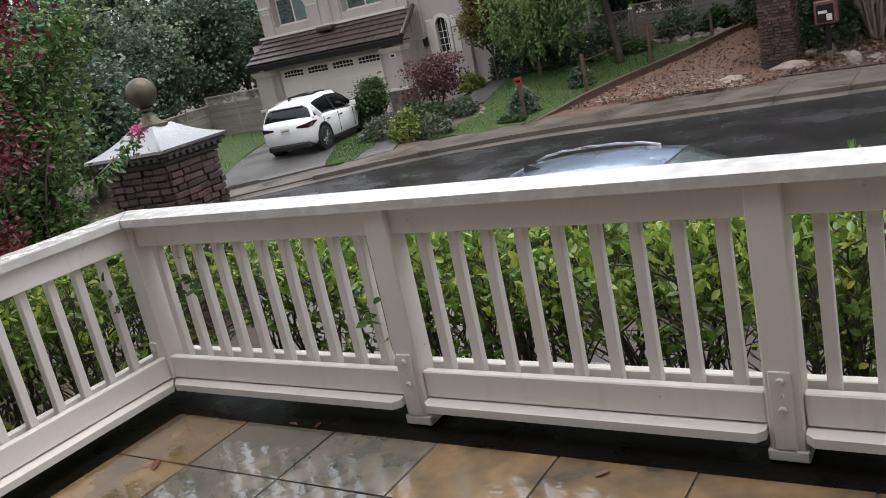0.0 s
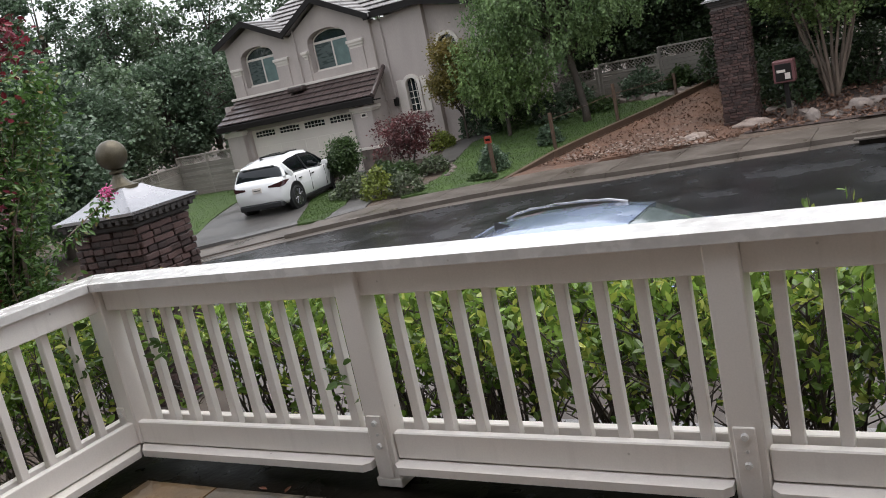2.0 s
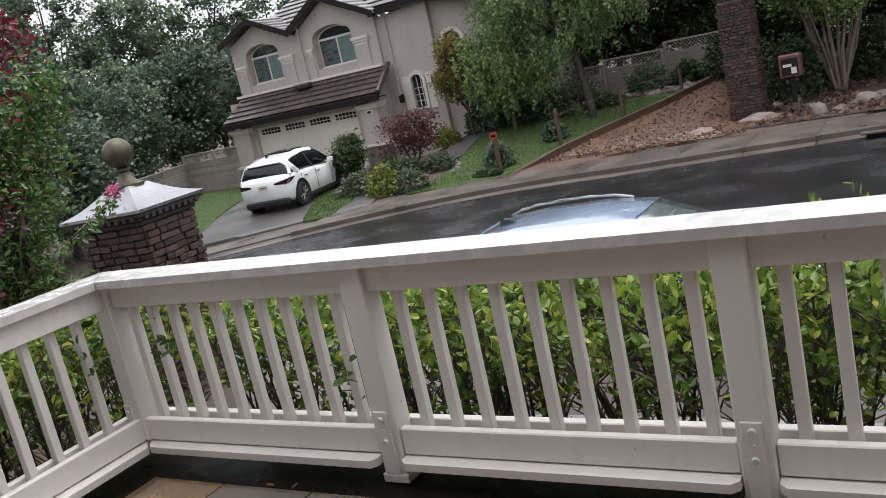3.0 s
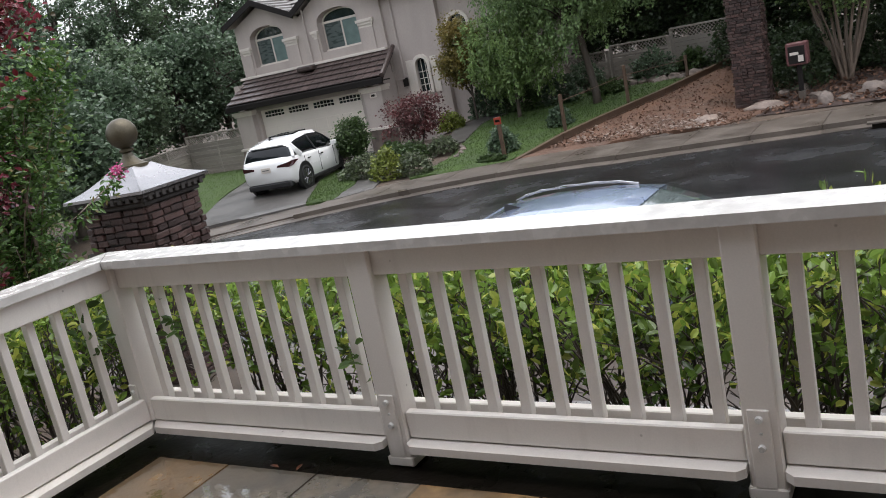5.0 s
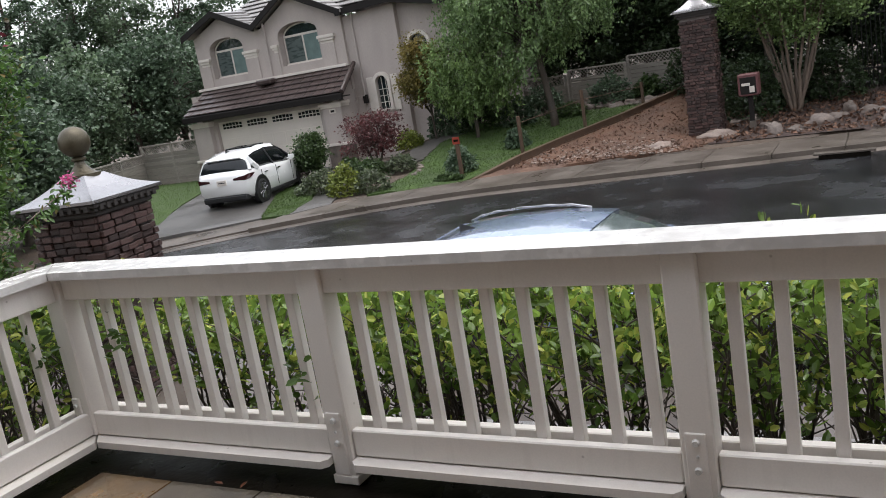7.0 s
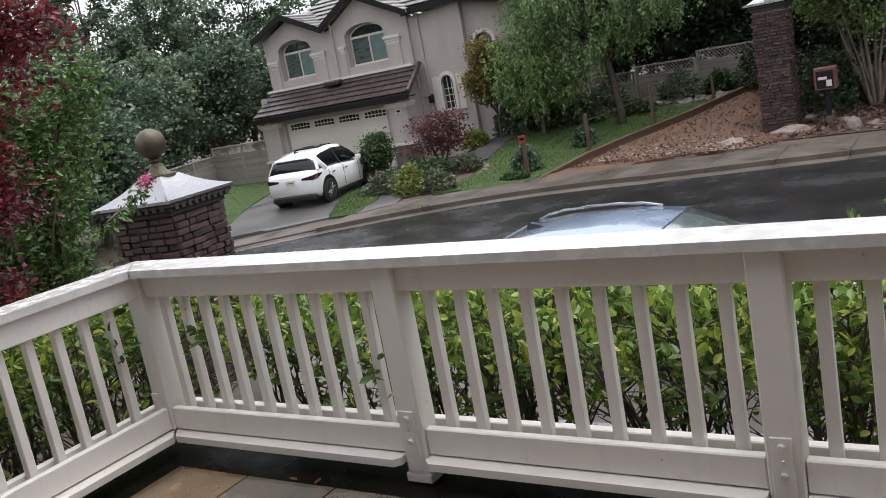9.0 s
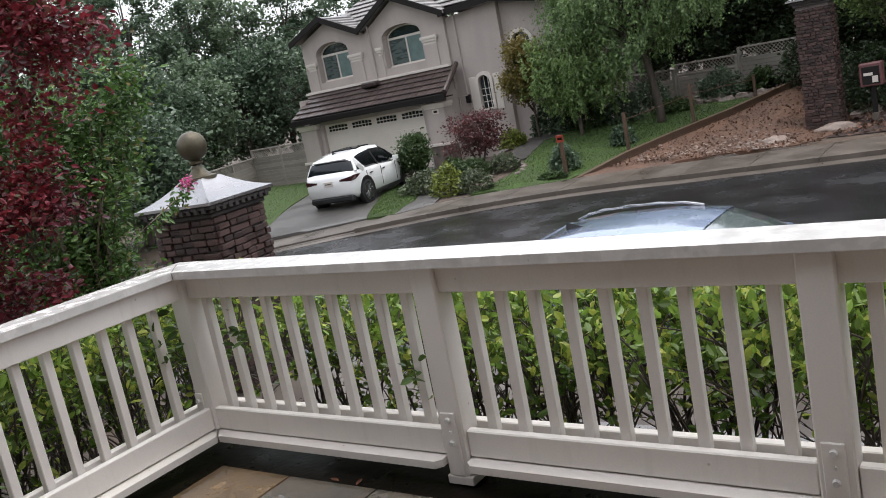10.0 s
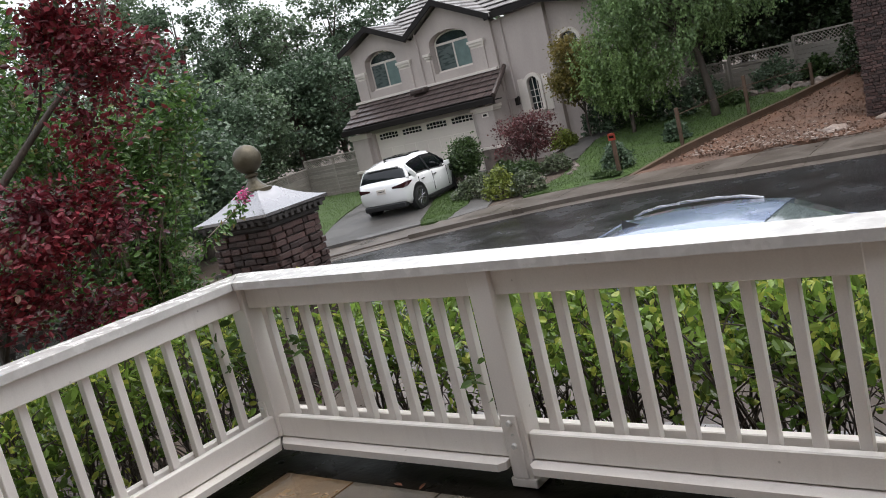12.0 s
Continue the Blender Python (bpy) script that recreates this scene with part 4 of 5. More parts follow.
# ---- cars ----
CARWHITE = material("white_car_paint", (0.80, 0.79, 0.78), 0.25, dark=0.97, scale=1, bump=0, coat=1.0, rough_var=0.05, grain=0.05)
CARBLUE = material("blue_grey_car_paint", (0.30, 0.37, 0.54), 0.25, metal=0.5, dark=0.9, scale=1, bump=0, coat=1.0, rough_var=0.05, grain=0.05)
TYRE = material("tyre_rubber", (0.02, 0.02, 0.02), 0.6, scale=10)
RIM = material("dark_alloy", (0.16, 0.16, 0.17), 0.3, metal=0.8, scale=5, bump=0)
PLASTIC = material("black_plastic", (0.02, 0.02, 0.021), 0.45, scale=6)
LAMP = material("red_lamp_lens", (0.045, 0.010, 0.012), 0.12, scale=4, bump=0)
CHROME = material("bright_trim", (0.6, 0.6, 0.62), 0.2, metal=1.0, scale=4, bump=0)
CARGLASS = material("tinted_car_glass", (0.012, 0.015, 0.018), 0.04, scale=1, bump=0, rough_var=0.01, spec=0.5)


def loft(stations, close=True):
    """A skin through rings of points, one ring a station."""
    bm = bmesh.new()
    rings = [[bm.verts.new(p) for p in s] for s in stations]
    n = len(rings[0])
    for r0, r1 in zip(rings, rings[1:]):
        for k in range(n if close else n - 1):
            bm.faces.new((r0[k], r0[(k + 1) % n], r1[(k + 1) % n], r1[k]))
    if close:
        bm.faces.new(rings[0][::-1])
        bm.faces.new(rings[-1])
    bmesh.ops.recalc_face_normals(bm, faces=bm.faces)
    return bm


def curve(table, v):
    for (a, b), (c, d) in zip(table, table[1:]):
        if v <= c:
            k = max(0.0, (v - a) / (c - a))
            k = k * k * (3 - 2 * k) * 0.5 + k * 0.5
            return b + (d - b) * k
    return table[-1][1]


def car(name, label, at, turn, length, width, height, paint, hood, belt_rear, rails=False, group="", glass=None, slope=0.0):
    """A crossover: y runs from the rear bumper (0) to the nose. Body, glasshouse, roof, pillars, wheels, lamps and trim."""
    ob = thing(name, label, "car", group, at, turn)
    L, W, H = length, width / 2, height
    belt = [(0.0, belt_rear - 0.16), (0.03 * L, belt_rear), (0.35 * L, belt_rear - 0.03), (0.62 * L, belt_rear - 0.1), (0.7 * L, hood), (0.93 * L, hood - 0.1), (L, hood - 0.35)]
    half = [(0.0, W * 0.87), (0.035 * L, W * 0.965), (0.1 * L, W), (0.8 * L, W), (0.95 * L, W * 0.9), (L, W * 0.7)]
    low = [(0.0, 0.42), (0.05 * L, 0.3), (0.12 * L, 0.24), (0.9 * L, 0.24), (L, 0.36)]
    st = []
    for i in range(33):
        y = L * i / 32
        w, b, lo = curve(half, y), curve(belt, y), curve(low, y)
        mid = lo + (b - lo) * 0.5
        left = [(-w * 0.88, lo), (-w * 0.97, lo + 0.10), (-w, mid), (-w * 0.985, b - 0.10), (-w * 0.93, b), (-w * 0.55, b + 0.025)]
        st.append([(x, y, z) for x, z in left] + [(-x, y, z) for x, z in left[::-1]])
    body = part("body", loft(st), paint, ob, smooth=True)
    part("sill_cladding", boxed((-W * 1.0, -W * 0.9, 0.14 * L, 0.86 * L, 0.21, 0.31), (W * 0.9, W * 1.0, 0.14 * L, 0.86 * L, 0.21, 0.31), bevel=0.02), PLASTIC, ob)
    part("rear_bumper", boxed((-W * 0.84, W * 0.84, -0.01, 0.25, 0.22, 0.40), bevel=0.04), PLASTIC, ob, "black lower bumper")
    part("front_bumper", boxed((-W * 0.7, W * 0.7, L - 0.25, L + 0.01, 0.22, 0.45), bevel=0.05), PLASTIC, ob)
    # glasshouse
    roofz = [(0.045 * L, belt_rear + 0.02), (0.075 * L, H - 0.16 - slope), (0.1 * L, H - 0.08 - slope), (0.22 * L, H - 0.02 - 0.45 * slope), (0.4 * L, H), (0.52 * L, H - 0.05), (0.6 * L, H - 0.2), (0.70 * L, hood + 0.01)]
    g, roof = [], []
    ys = [0.045 * L, 0.06 * L, 0.075 * L, 0.1 * L, 0.16 * L, 0.22 * L, 0.3 * L, 0.38 * L, 0.46 * L, 0.52 * L, 0.56 * L, 0.6 * L, 0.65 * L, 0.70 * L]
    for y in ys:
        w, b, z = curve(half, y), curve(belt, y) - 0.02, curve(roofz, y)
        k = (z - b) / (H - b + 1e-6)
        wt = w * (0.92 - 0.2 * max(0.0, k))
        z = max(z, b + 0.012)
        g.append([(-w * 0.925, y, b), (-wt - 0.01, y, b + (z - b) * 0.8), (-wt * 0.9, y, z), (-wt * 0.5, y, z + 0.02 * k), (wt * 0.5, y, z + 0.02 * k), (wt * 0.9, y, z), (wt + 0.01, y, b + (z - b) * 0.8), (w * 0.925, y, b)])
        if 0.07 * L < y < 0.53 * L:
            roof.append([(-wt - 0.012, y, b + (z - b) * 0.86), (-wt * 0.9, y, z + 0.012), (-wt * 0.5, y, z + 0.02 * k + 0.012), (wt * 0.5, y, z + 0.02 * k + 0.012), (wt * 0.9, y, z + 0.012), (wt + 0.012, y, b + (z - b) * 0.86)])
    part("window_glass", loft(g), glass or CARGLASS, ob, "dark tinted windows", smooth=True)
    part("roof_panel", loft(roof, False), paint, ob, smooth=True)
    for side in (-1, 1):
        def edge(y, f):
            w, b, z = curve(half, y), curve(belt, y) - 0.02, curve(roofz, y)
            k = (z - b) / (H - b)
            wt = w * (0.92 - 0.2 * max(0.0, k))
            if f > 0.8:
                return Vector((side * (wt * 0.9 + (wt * 0.1) * (1 - f) / 0.2 + 0.012), y, b + (z - b) * f))
            return Vector((side * (w * 0.925 + (wt + 0.01 - w * 0.925) * f / 0.8 + 0.006), y, b + (z - b) * f))
        part("front_pillar", limb(bmesh.new(), [edge(0.525 * L, 0.88), edge(0.6 * L, 0.86), edge(0.69 * L, 0.7)], [0.02, 0.022, 0.022], 6), PLASTIC, ob)
        part("centre_pillar", limb(bmesh.new(), [edge(0.40 * L, 0.02), edge(0.385 * L, 0.45), edge(0.37 * L, 0.86)], [0.035, 0.035, 0.035], 6), PLASTIC, ob)
        part("rear_pillar", limb(bmesh.new(), [edge(0.17 * L, 0.0), edge(0.13 * L, 0.4), edge(0.12 * L, 0.86)], [0.10, 0.10, 0.06], 6), paint, ob)
        part("rear_pillar", limb(bmesh.new(), [edge(0.07 * L, 0.0), edge(0.085 * L, 0.4), edge(0.095 * L, 0.86)], [0.07, 0.07, 0.05], 6), paint, ob)
        part("tail_lamp", loft([[(side * W * 0.45, -0.012, belt_rear - 0.24), (side * W * 0.45, -0.012, belt_rear - 0.19), (side * W * 0.45, 0.06, belt_rear - 0.18), (side * W * 0.45, 0.06, belt_rear - 0.24)],
                                [(side * W * 0.88, 0.0, belt_rear - 0.27), (side * W * 0.88, 0.0, belt_rear - 0.13), (side * W * 0.88, 0.1, belt_rear - 0.13), (side * W * 0.88, 0.1, belt_rear - 0.27)],
                                [(side * W * 0.985, 0.14, belt_rear - 0.24), (side * W * 0.985, 0.2, belt_rear - 0.10), (side * W * 0.93, 0.22, belt_rear - 0.10), (side * W * 0.93, 0.2, belt_rear - 0.24)],
                                [(side * W * 1.0, 0.42, belt_rear - 0.14), (side * W * 1.0, 0.44, belt_rear - 0.12), (side * W * 0.95, 0.44, belt_rear - 0.12), (side * W * 0.95, 0.42, belt_rear - 0.14)]]), LAMP, ob, "dark red tail lamp")
        part("head_lamp", boxed((side * W * 0.55, side * W * 0.85, L - 0.28, L - 0.08, hood - 0.28, hood - 0.17), bevel=0.03), CHROME, ob)
        mirror = part("door_mirror", boxed((side * (W + 0.02), side * (W + 0.2), 0.60 * L, 0.60 * L + 0.12, belt_rear - 0.06, belt_rear + 0.08), (side * W * 0.92, side * (W + 0.04), 0.61 * L, 0.61 * L + 0.05, belt_rear - 0.05, belt_rear - 0.01), bevel=0.02), paint, ob)
        for y in (0.44 * L, 0.26 * L):
            part("door_handle", boxed((side * W * 0.985, side * (W * 1.0 + 0.02), y - 0.11, y + 0.11, belt_rear - 0.22, belt_rear - 0.185), bevel=0.008), CHROME, ob)
        for y in (0.2 * L, 0.41 * L, 0.64 * L):
            part("door_seam", boxed((side * (W * 0.985), side * (W * 1.0 + 0.001), y - 0.006, y + 0.006, 0.38, belt_rear - 0.1)), PLASTIC, ob)
        if rails:
            part("roof_rail", limb(bmesh.new(), [(side * W * 0.78, 0.080 * L, H - 0.09), (side * W * 0.785, 0.110 * L, H - 0.035), (side * W * 0.785, 0.160 * L, H + 0.005), (side * W * 0.78, 0.240 * L, H + 0.03), (side * W * 0.78, 0.320 * L, H + 0.035), (side * W * 0.78, 0.385 * L, H + 0.02), (side * W * 0.77, 0.440 * L, H - 0.025)], [0.018] * 7, 6), CHROME, ob, "silver roof rail")
        for y in (0.175 * L, 0.79 * L):
            bm = bmesh.new()
            bmesh.ops.create_cone(bm, cap_ends=True, segments=32, radius1=0.43, radius2=0.43, depth=0.1, matrix=pose(side * (W - 0.045), y, 0.40, 0, 90))
            part("wheel_arch", bm, PLASTIC, ob)
            wh = part("wheel", lathe(bmesh.new(), [(0.20, -0.12), (0.33, -0.12), (0.36, -0.08), (0.365, 0.0), (0.36, 0.08), (0.33, 0.115), (0.27, 0.12)], 32), TYRE, ob, "black tyre", smooth=True)
            wh.matrix_basis = pose(side * (W - 0.10), y, 0.365, 0, 90 * side)
            rim = part("rim", lathe(bmesh.new(), [(0.27, 0.09), (0.27, 0.125), (0.245, 0.125), (0.24, 0.10), (0.05, 0.10), (0.05, 0.118), (0.01, 0.12)], 32), RIM, wh, "dark alloy rim")
            for s in range(10):
                sp = part("spoke", boxed((0.03, 0.25, -0.017, 0.017, 0.10, 0.124), bevel=0.004), CHROME, rim)
                sp.matrix_basis = pose(0, 0, 0, 0, 0, 36 * s)
    part("rear_spoiler", boxed((-W * 0.66, W * 0.66, 0.065 * L, 0.115 * L, H - 0.13 - slope, H - 0.085 - slope), bevel=0.02), paint, ob)
    part("licence_plate", boxed((-0.16, 0.16, -0.025, 0.01, 0.72, 0.87), bevel=0.004), TRIM, ob, "pale licence plate")
    part("plate_bar", boxed((-0.11, 0.11, -0.03, -0.022, 0.785, 0.808)), PLASTIC, ob)
    part("aerial_fin", loft([[(-0.03, 0.13 * L, H - 0.045), (0.03, 0.13 * L, H - 0.045), (0, 0.13 * L, H - 0.04)], [(-0.028, 0.13 * L + 0.03, H - 0.03), (0.028, 0.13 * L + 0.03, H - 0.03), (0, 0.13 * L, H + 0.055)],
                             [(-0.012, 0.13 * L + 0.22, H - 0.03), (0.012, 0.13 * L + 0.22, H - 0.03), (0, 0.13 * L + 0.2, H - 0.01)]]), PLASTIC, ob, "shark-fin aerial")
    return ob


# pale base colour stands for the sky reflected in the glass
SHEEN = material("sky_sheen_windscreen", (0.15, 0.18, 0.18), 0.05, scale=1, bump=0, rough_var=0.02, spec=1.0, coat=1.0)
suv = car("suv", "white sport utility car with dark windows parked on the driveway", (-15.38, 16.25, -1.55), 10, 4.25, 1.78, 1.64, CARWHITE, 1.04, 1.07, group="parked cars", slope=0.09)
part("sunroof", boxed((-0.44, 0.44, 1.25, 2.05, 1.61, 1.67), bevel=0.006), CARGLASS, suv, "dark glass sunroof")
parked = car("crossover_car", "blue-grey crossover car with silver roof rails parked at the near kerb", (-3.03, 6.05, -1.80), -90, 4.35, 1.95, 1.475, CARBLUE, 0.98, 1.02, rails=True, group="parked cars", glass=SHEEN)


# ---- fences ----
def lattice_fence(name, label, a, b, base, top, lattice, group):
    """Horizontal boards between posts, with a diagonal lattice along the top."""
    ax, ay = a
    ln = math.hypot(b[0] - ax, b[1] - ay)
    ob = thing(name, label, "fence", group, (ax, ay, base), math.degrees(math.atan2(b[1] - ay, b[0] - ax)))
    h = top - base
    n = max(1, round(ln / 1.9))
    for k in range(n + 1):
        part("fence_post", boxed((ln * k / n - 0.05, ln * k / n + 0.05, -0.05, 0.05, -0.15, h), bevel=0.008), FENCE, ob)
    z, i = 0.03, 0
    while z < h - lattice - 0.05:
        part("board", boxed((0, ln, -0.03 - 0.006 * (i % 2), -0.008, z, z + 0.135), bevel=0.004), FENCE, ob)
        z += 0.145
        i += 1
    part("rail", boxed((0, ln, -0.045, 0.03, h - lattice - 0.05, h - lattice), bevel=0.006), FENCE, ob)
    part("rail", boxed((0, ln, -0.045, 0.03, h - 0.05, h + 0.01), bevel=0.006), FENCE, ob)
    lh = lattice - 0.05
    for d in (-1, 1):
        x = -lh
        while x < ln:
            x0, x1 = max(0, x), min(ln, x + lh)
            if x1 - x0 > 0.02:
                bm = bmesh.new()
                z0 = h - lattice + (x0 - x if d > 0 else lh - (x0 - x))
                z1 = h - lattice + (x1 - x if d > 0 else lh - (x1 - x))
                limb(bm, [(x0, -0.012 + 0.012 * d, z0), (x1, -0.012 + 0.012 * d, z1)], [0.014, 0.014], 4)
                part("lattice_slat", bm, FENCE, ob)
            x += 0.13
    return ob


lattice_fence("board_fence", "weathered grey-brown board fence with lattice top beside the garage", (-26.7, 24.0), (-23.15, 24.0), -1.5, 0.24, 0.36, "fences")
lattice_fence("board_fence", "weathered board fence with lattice top along the side lawn", (-24.9, 19.8), (-26.7, 24.0), -1.55, -0.1, 0.36, "fences")
for x0, x1, b, t in ((-10.6, -8.4, -0.85, 0.42), (-8.4, -6.2, -0.8, 0.55), (-6.2, -3.6, -0.8, 0.75)):
    lattice_fence("board_fence", "weathered grey board fence with lattice top behind the bank", (x0, 27.6), (x1, 27.2), b, t, 0.36, "fences")

IRON = material("black_iron", (0.018, 0.017, 0.016), 0.45, metal=0.3, scale=8)
iron = thing("iron_fence", "black iron picket fence on the bank above the mulch", "fence", "fences", (0.9, 26.6, -0.9))
for z in (0.15, 1.75):
    part("rail", boxed((0, 7.0, -0.02, 0.02, z, z + 0.045)), IRON, iron)
picket = mesh_of("picket", boxed((-0.014, 0.014, -0.014, 0.014, -0.5, 2.0), bevel=0.004), IRON)
for k in range(55):
    part("picket", picket, IRON, iron).location = (0.03 + 0.128 * k, 0, 0)

# timber edging, stakes and wire
edging = thing("timber_edging", "dark wet timber edging between lawn and bark bed", "garden edging", at=(-8.4, 17.85, 0))
run = [(-8.4, 17.98), (-7.4, 19.6), (-6.62, 21.25), (-5.45, 23.25), (-4.1, 26.6)]
for (x0, y0), (x1, y1) in zip(run, run[1:]):
    for lift, high, out in ((-0.14, 0.2, 0.0), (0.065, 0.12, 0.0), (0.189, 0.04, 0.03)):
        bm = bmesh.new()
        d = Vector((x1 - x0, y1 - y0, 0)).normalized()
        side = Vector((d.y, -d.x, 0)) * (0.05 + out)
        ends = []
        for x, y, k in ((x0, y0, 0.004), (x1, y1, -0.004)):
            c = Vector((x + 8.4, y - 17.85, ground_z(x, y) + lift)) + d * k
            ends.append([bm.verts.new(c + side), bm.verts.new(c - side), bm.verts.new(c - side + Vector((0, 0, high))), bm.verts.new(c + side + Vector((0, 0, high)))])
        for k in range(4):
            bm.faces.new((ends[0][k], ends[0][(k + 1) % 4], ends[1][(k + 1) % 4], ends[1][k]))
        bm.faces.new(ends[0][::-1])
        bm.faces.new(ends[1])
        bmesh.ops.recalc_face_normals(bm, faces=bm.faces)
        part("timber", bm, TIMBER, edging)
for x, y, h in ((-7.6, 20.4, 1.15), (-6.45, 22.85, 1.2), (-5.2, 25.2, 0.75), (-4.55, 27.0, 0.9)):
    s = thing("wooden_stake", "weathered square wooden stake beside the timber edging", "stake", "stakes along the lawn", (x, y, ground_z(x, y)))
    part("shaft", boxed((-0.045, 0.045, -0.045, 0.045, -0.15, h), bevel=0.008), TIMBER, s)
handrail = thing("wire_rail", "thin rail strung between the stakes", "rail", at=(-7.6, 20.4, ground_z(-7.6, 20.4)))
part("rail", limb(bmesh.new(), [(0, 0, 0.95), (1.15, 2.45, 1.2), (2.4, 4.8, 1.2)], [0.014] * 3, 5), TIMBER, handrail)
SIGNRED = material("red_sign_paint", (0.36, 0.05, 0.025), 0.4, scale=6)
sg = thing("yard_sign", "small orange-red sign on a wooden post at the lawn corner", "sign", at=(-8.66, 18.4, ground_z(-8.66, 18.4)))
part("post", boxed((-0.05, 0.05, -0.04, 0.04, -0.15, 1.16), bevel=0.008), TIMBER, sg)
board = part("board", boxed((-0.11, 0.11, -0.055, -0.041, 0.98, 1.18), bevel=0.006), SIGNRED, sg, "orange-red sign board")
part("bar", boxed((-0.07, 0.07, -0.06, -0.054, 1.05, 1.11)), MEMBRANE, board)

# letter box on its post
MAILRED = material("dull_red_box", (0.16, 0.06, 0.06), 0.5, scale=5)
mb = thing("letter_box", "dull red letter box with white notices on a dark post", "letter box", at=(-1.38, 21.5, ground_z(-1.38, 21.5)))
part("post", boxed((-0.06, 0.06, -0.06, 0.06, -0.15, 0.95), bevel=0.01), FASCIA, mb)
part("foot", boxed((-0.08, 0.08, -0.08, 0.08, -0.1, 0.25), bevel=0.01), CONCRETE, mb, "pale post foot")
bx = part("box", boxed((-0.27, 0.25, -0.2, 0.25, 0.93, 1.5), bevel=0.02), MAILRED, mb)
part("door", boxed((-0.21, 0.19, -0.215, -0.2, 0.98, 1.42), bevel=0.006), FASCIA, bx, "dark front panel")
part("notice", boxed((-0.17, 0.04, -0.222, -0.214, 1.2, 1.27)), TRIM, bx)
part("notice", boxed((0.02, 0.15, -0.223, -0.214, 1.02, 1.18)), TRIM, bx)


# ---- garden stones ----
def stone(at, size, seed, group="stones along the bed", label="pale weathered garden boulder", mat=None):
    bm = bmesh.new()
    bmesh.ops.create_icosphere(bm, subdivisions=3, radius=1)
    for v in bm.verts:
        n = noise.noise(v.co * 1.3 + Vector((seed, 0, 0))) * 0.45 + noise.noise(v.co * 3.5 + Vector((0, seed, 0))) * 0.15
        v.co *= 1 + n
        v.co = Vector((v.co.x * size[0], v.co.y * size[1], max(v.co.z, -0.35) * size[2]))
    ob = part("boulder", bm, mat or ROCK, None, label, smooth=True)
    ob.matrix_world = pose(at[0], at[1], ground_z(at[0], at[1]) + 0.2 * size[2], 0, 0, seed * 47)
    return tagged(ob, category="boulder", group=group)


PALEROCK = material("pale_flat_stone", (0.34, 0.26, 0.215), 0.5, dark=0.6, scale=3, fine=20, bump=0.6, depth=0.02)
stone((-3.55, 20.0), (0.34, 0.22, 0.12), 1, mat=PALEROCK, label="pale flat stone at the edge of the pavement")
stone((-2.2, 20.95), (0.46, 0.24, 0.17), 4, mat=PALEROCK, label="long pinkish-brown stone at the foot of the pillar")
rs = random.Random(8)
for k in range(16):
    stone((-1.9 + 0.42 * k + rs.uniform(-0.15, 0.15), 21.0 + rs.uniform(-0.5, 1.9)), (rs.uniform(0.14, 0.4), rs.uniform(0.12, 0.3), rs.uniform(0.1, 0.25)), k + 3)
for k in range(14):
    stone((-9.4 + 0.36 * k, 25.6 + rs.uniform(-0.2, 0.4)), (rs.uniform(0.14, 0.3), rs.uniform(0.12, 0.25), rs.uniform(0.12, 0.22)), k + 30)
for k in range(10):
    a = 0.35 * k
    stone((-11.2 + 0.5 * math.cos(a), 19.3 + 1.0 * math.sin(a)), (0.13, 0.1, 0.08), k + 60)
pebbles = bmesh.new()
for k in range(260):
    y = 19.15 + abs(rs.gauss(0, 0.8))
    x = rs.uniform(-7.5 + 0.48 * (y - 19.15), -3.0)
    r = rs.uniform(0.018, 0.05)
    bmesh.ops.create_icosphere(pebbles, subdivisions=1, radius=r, matrix=Matrix.Translation((x, y, ground_z(x, y) + 0.04)) @ Matrix.Diagonal((1.3, 1, 0.6, 1)))
tagged(part("pebbles", pebbles, PALEROCK), "scattered pale pebbles and litter along the bark bed", "pebbles", kind="stuff")

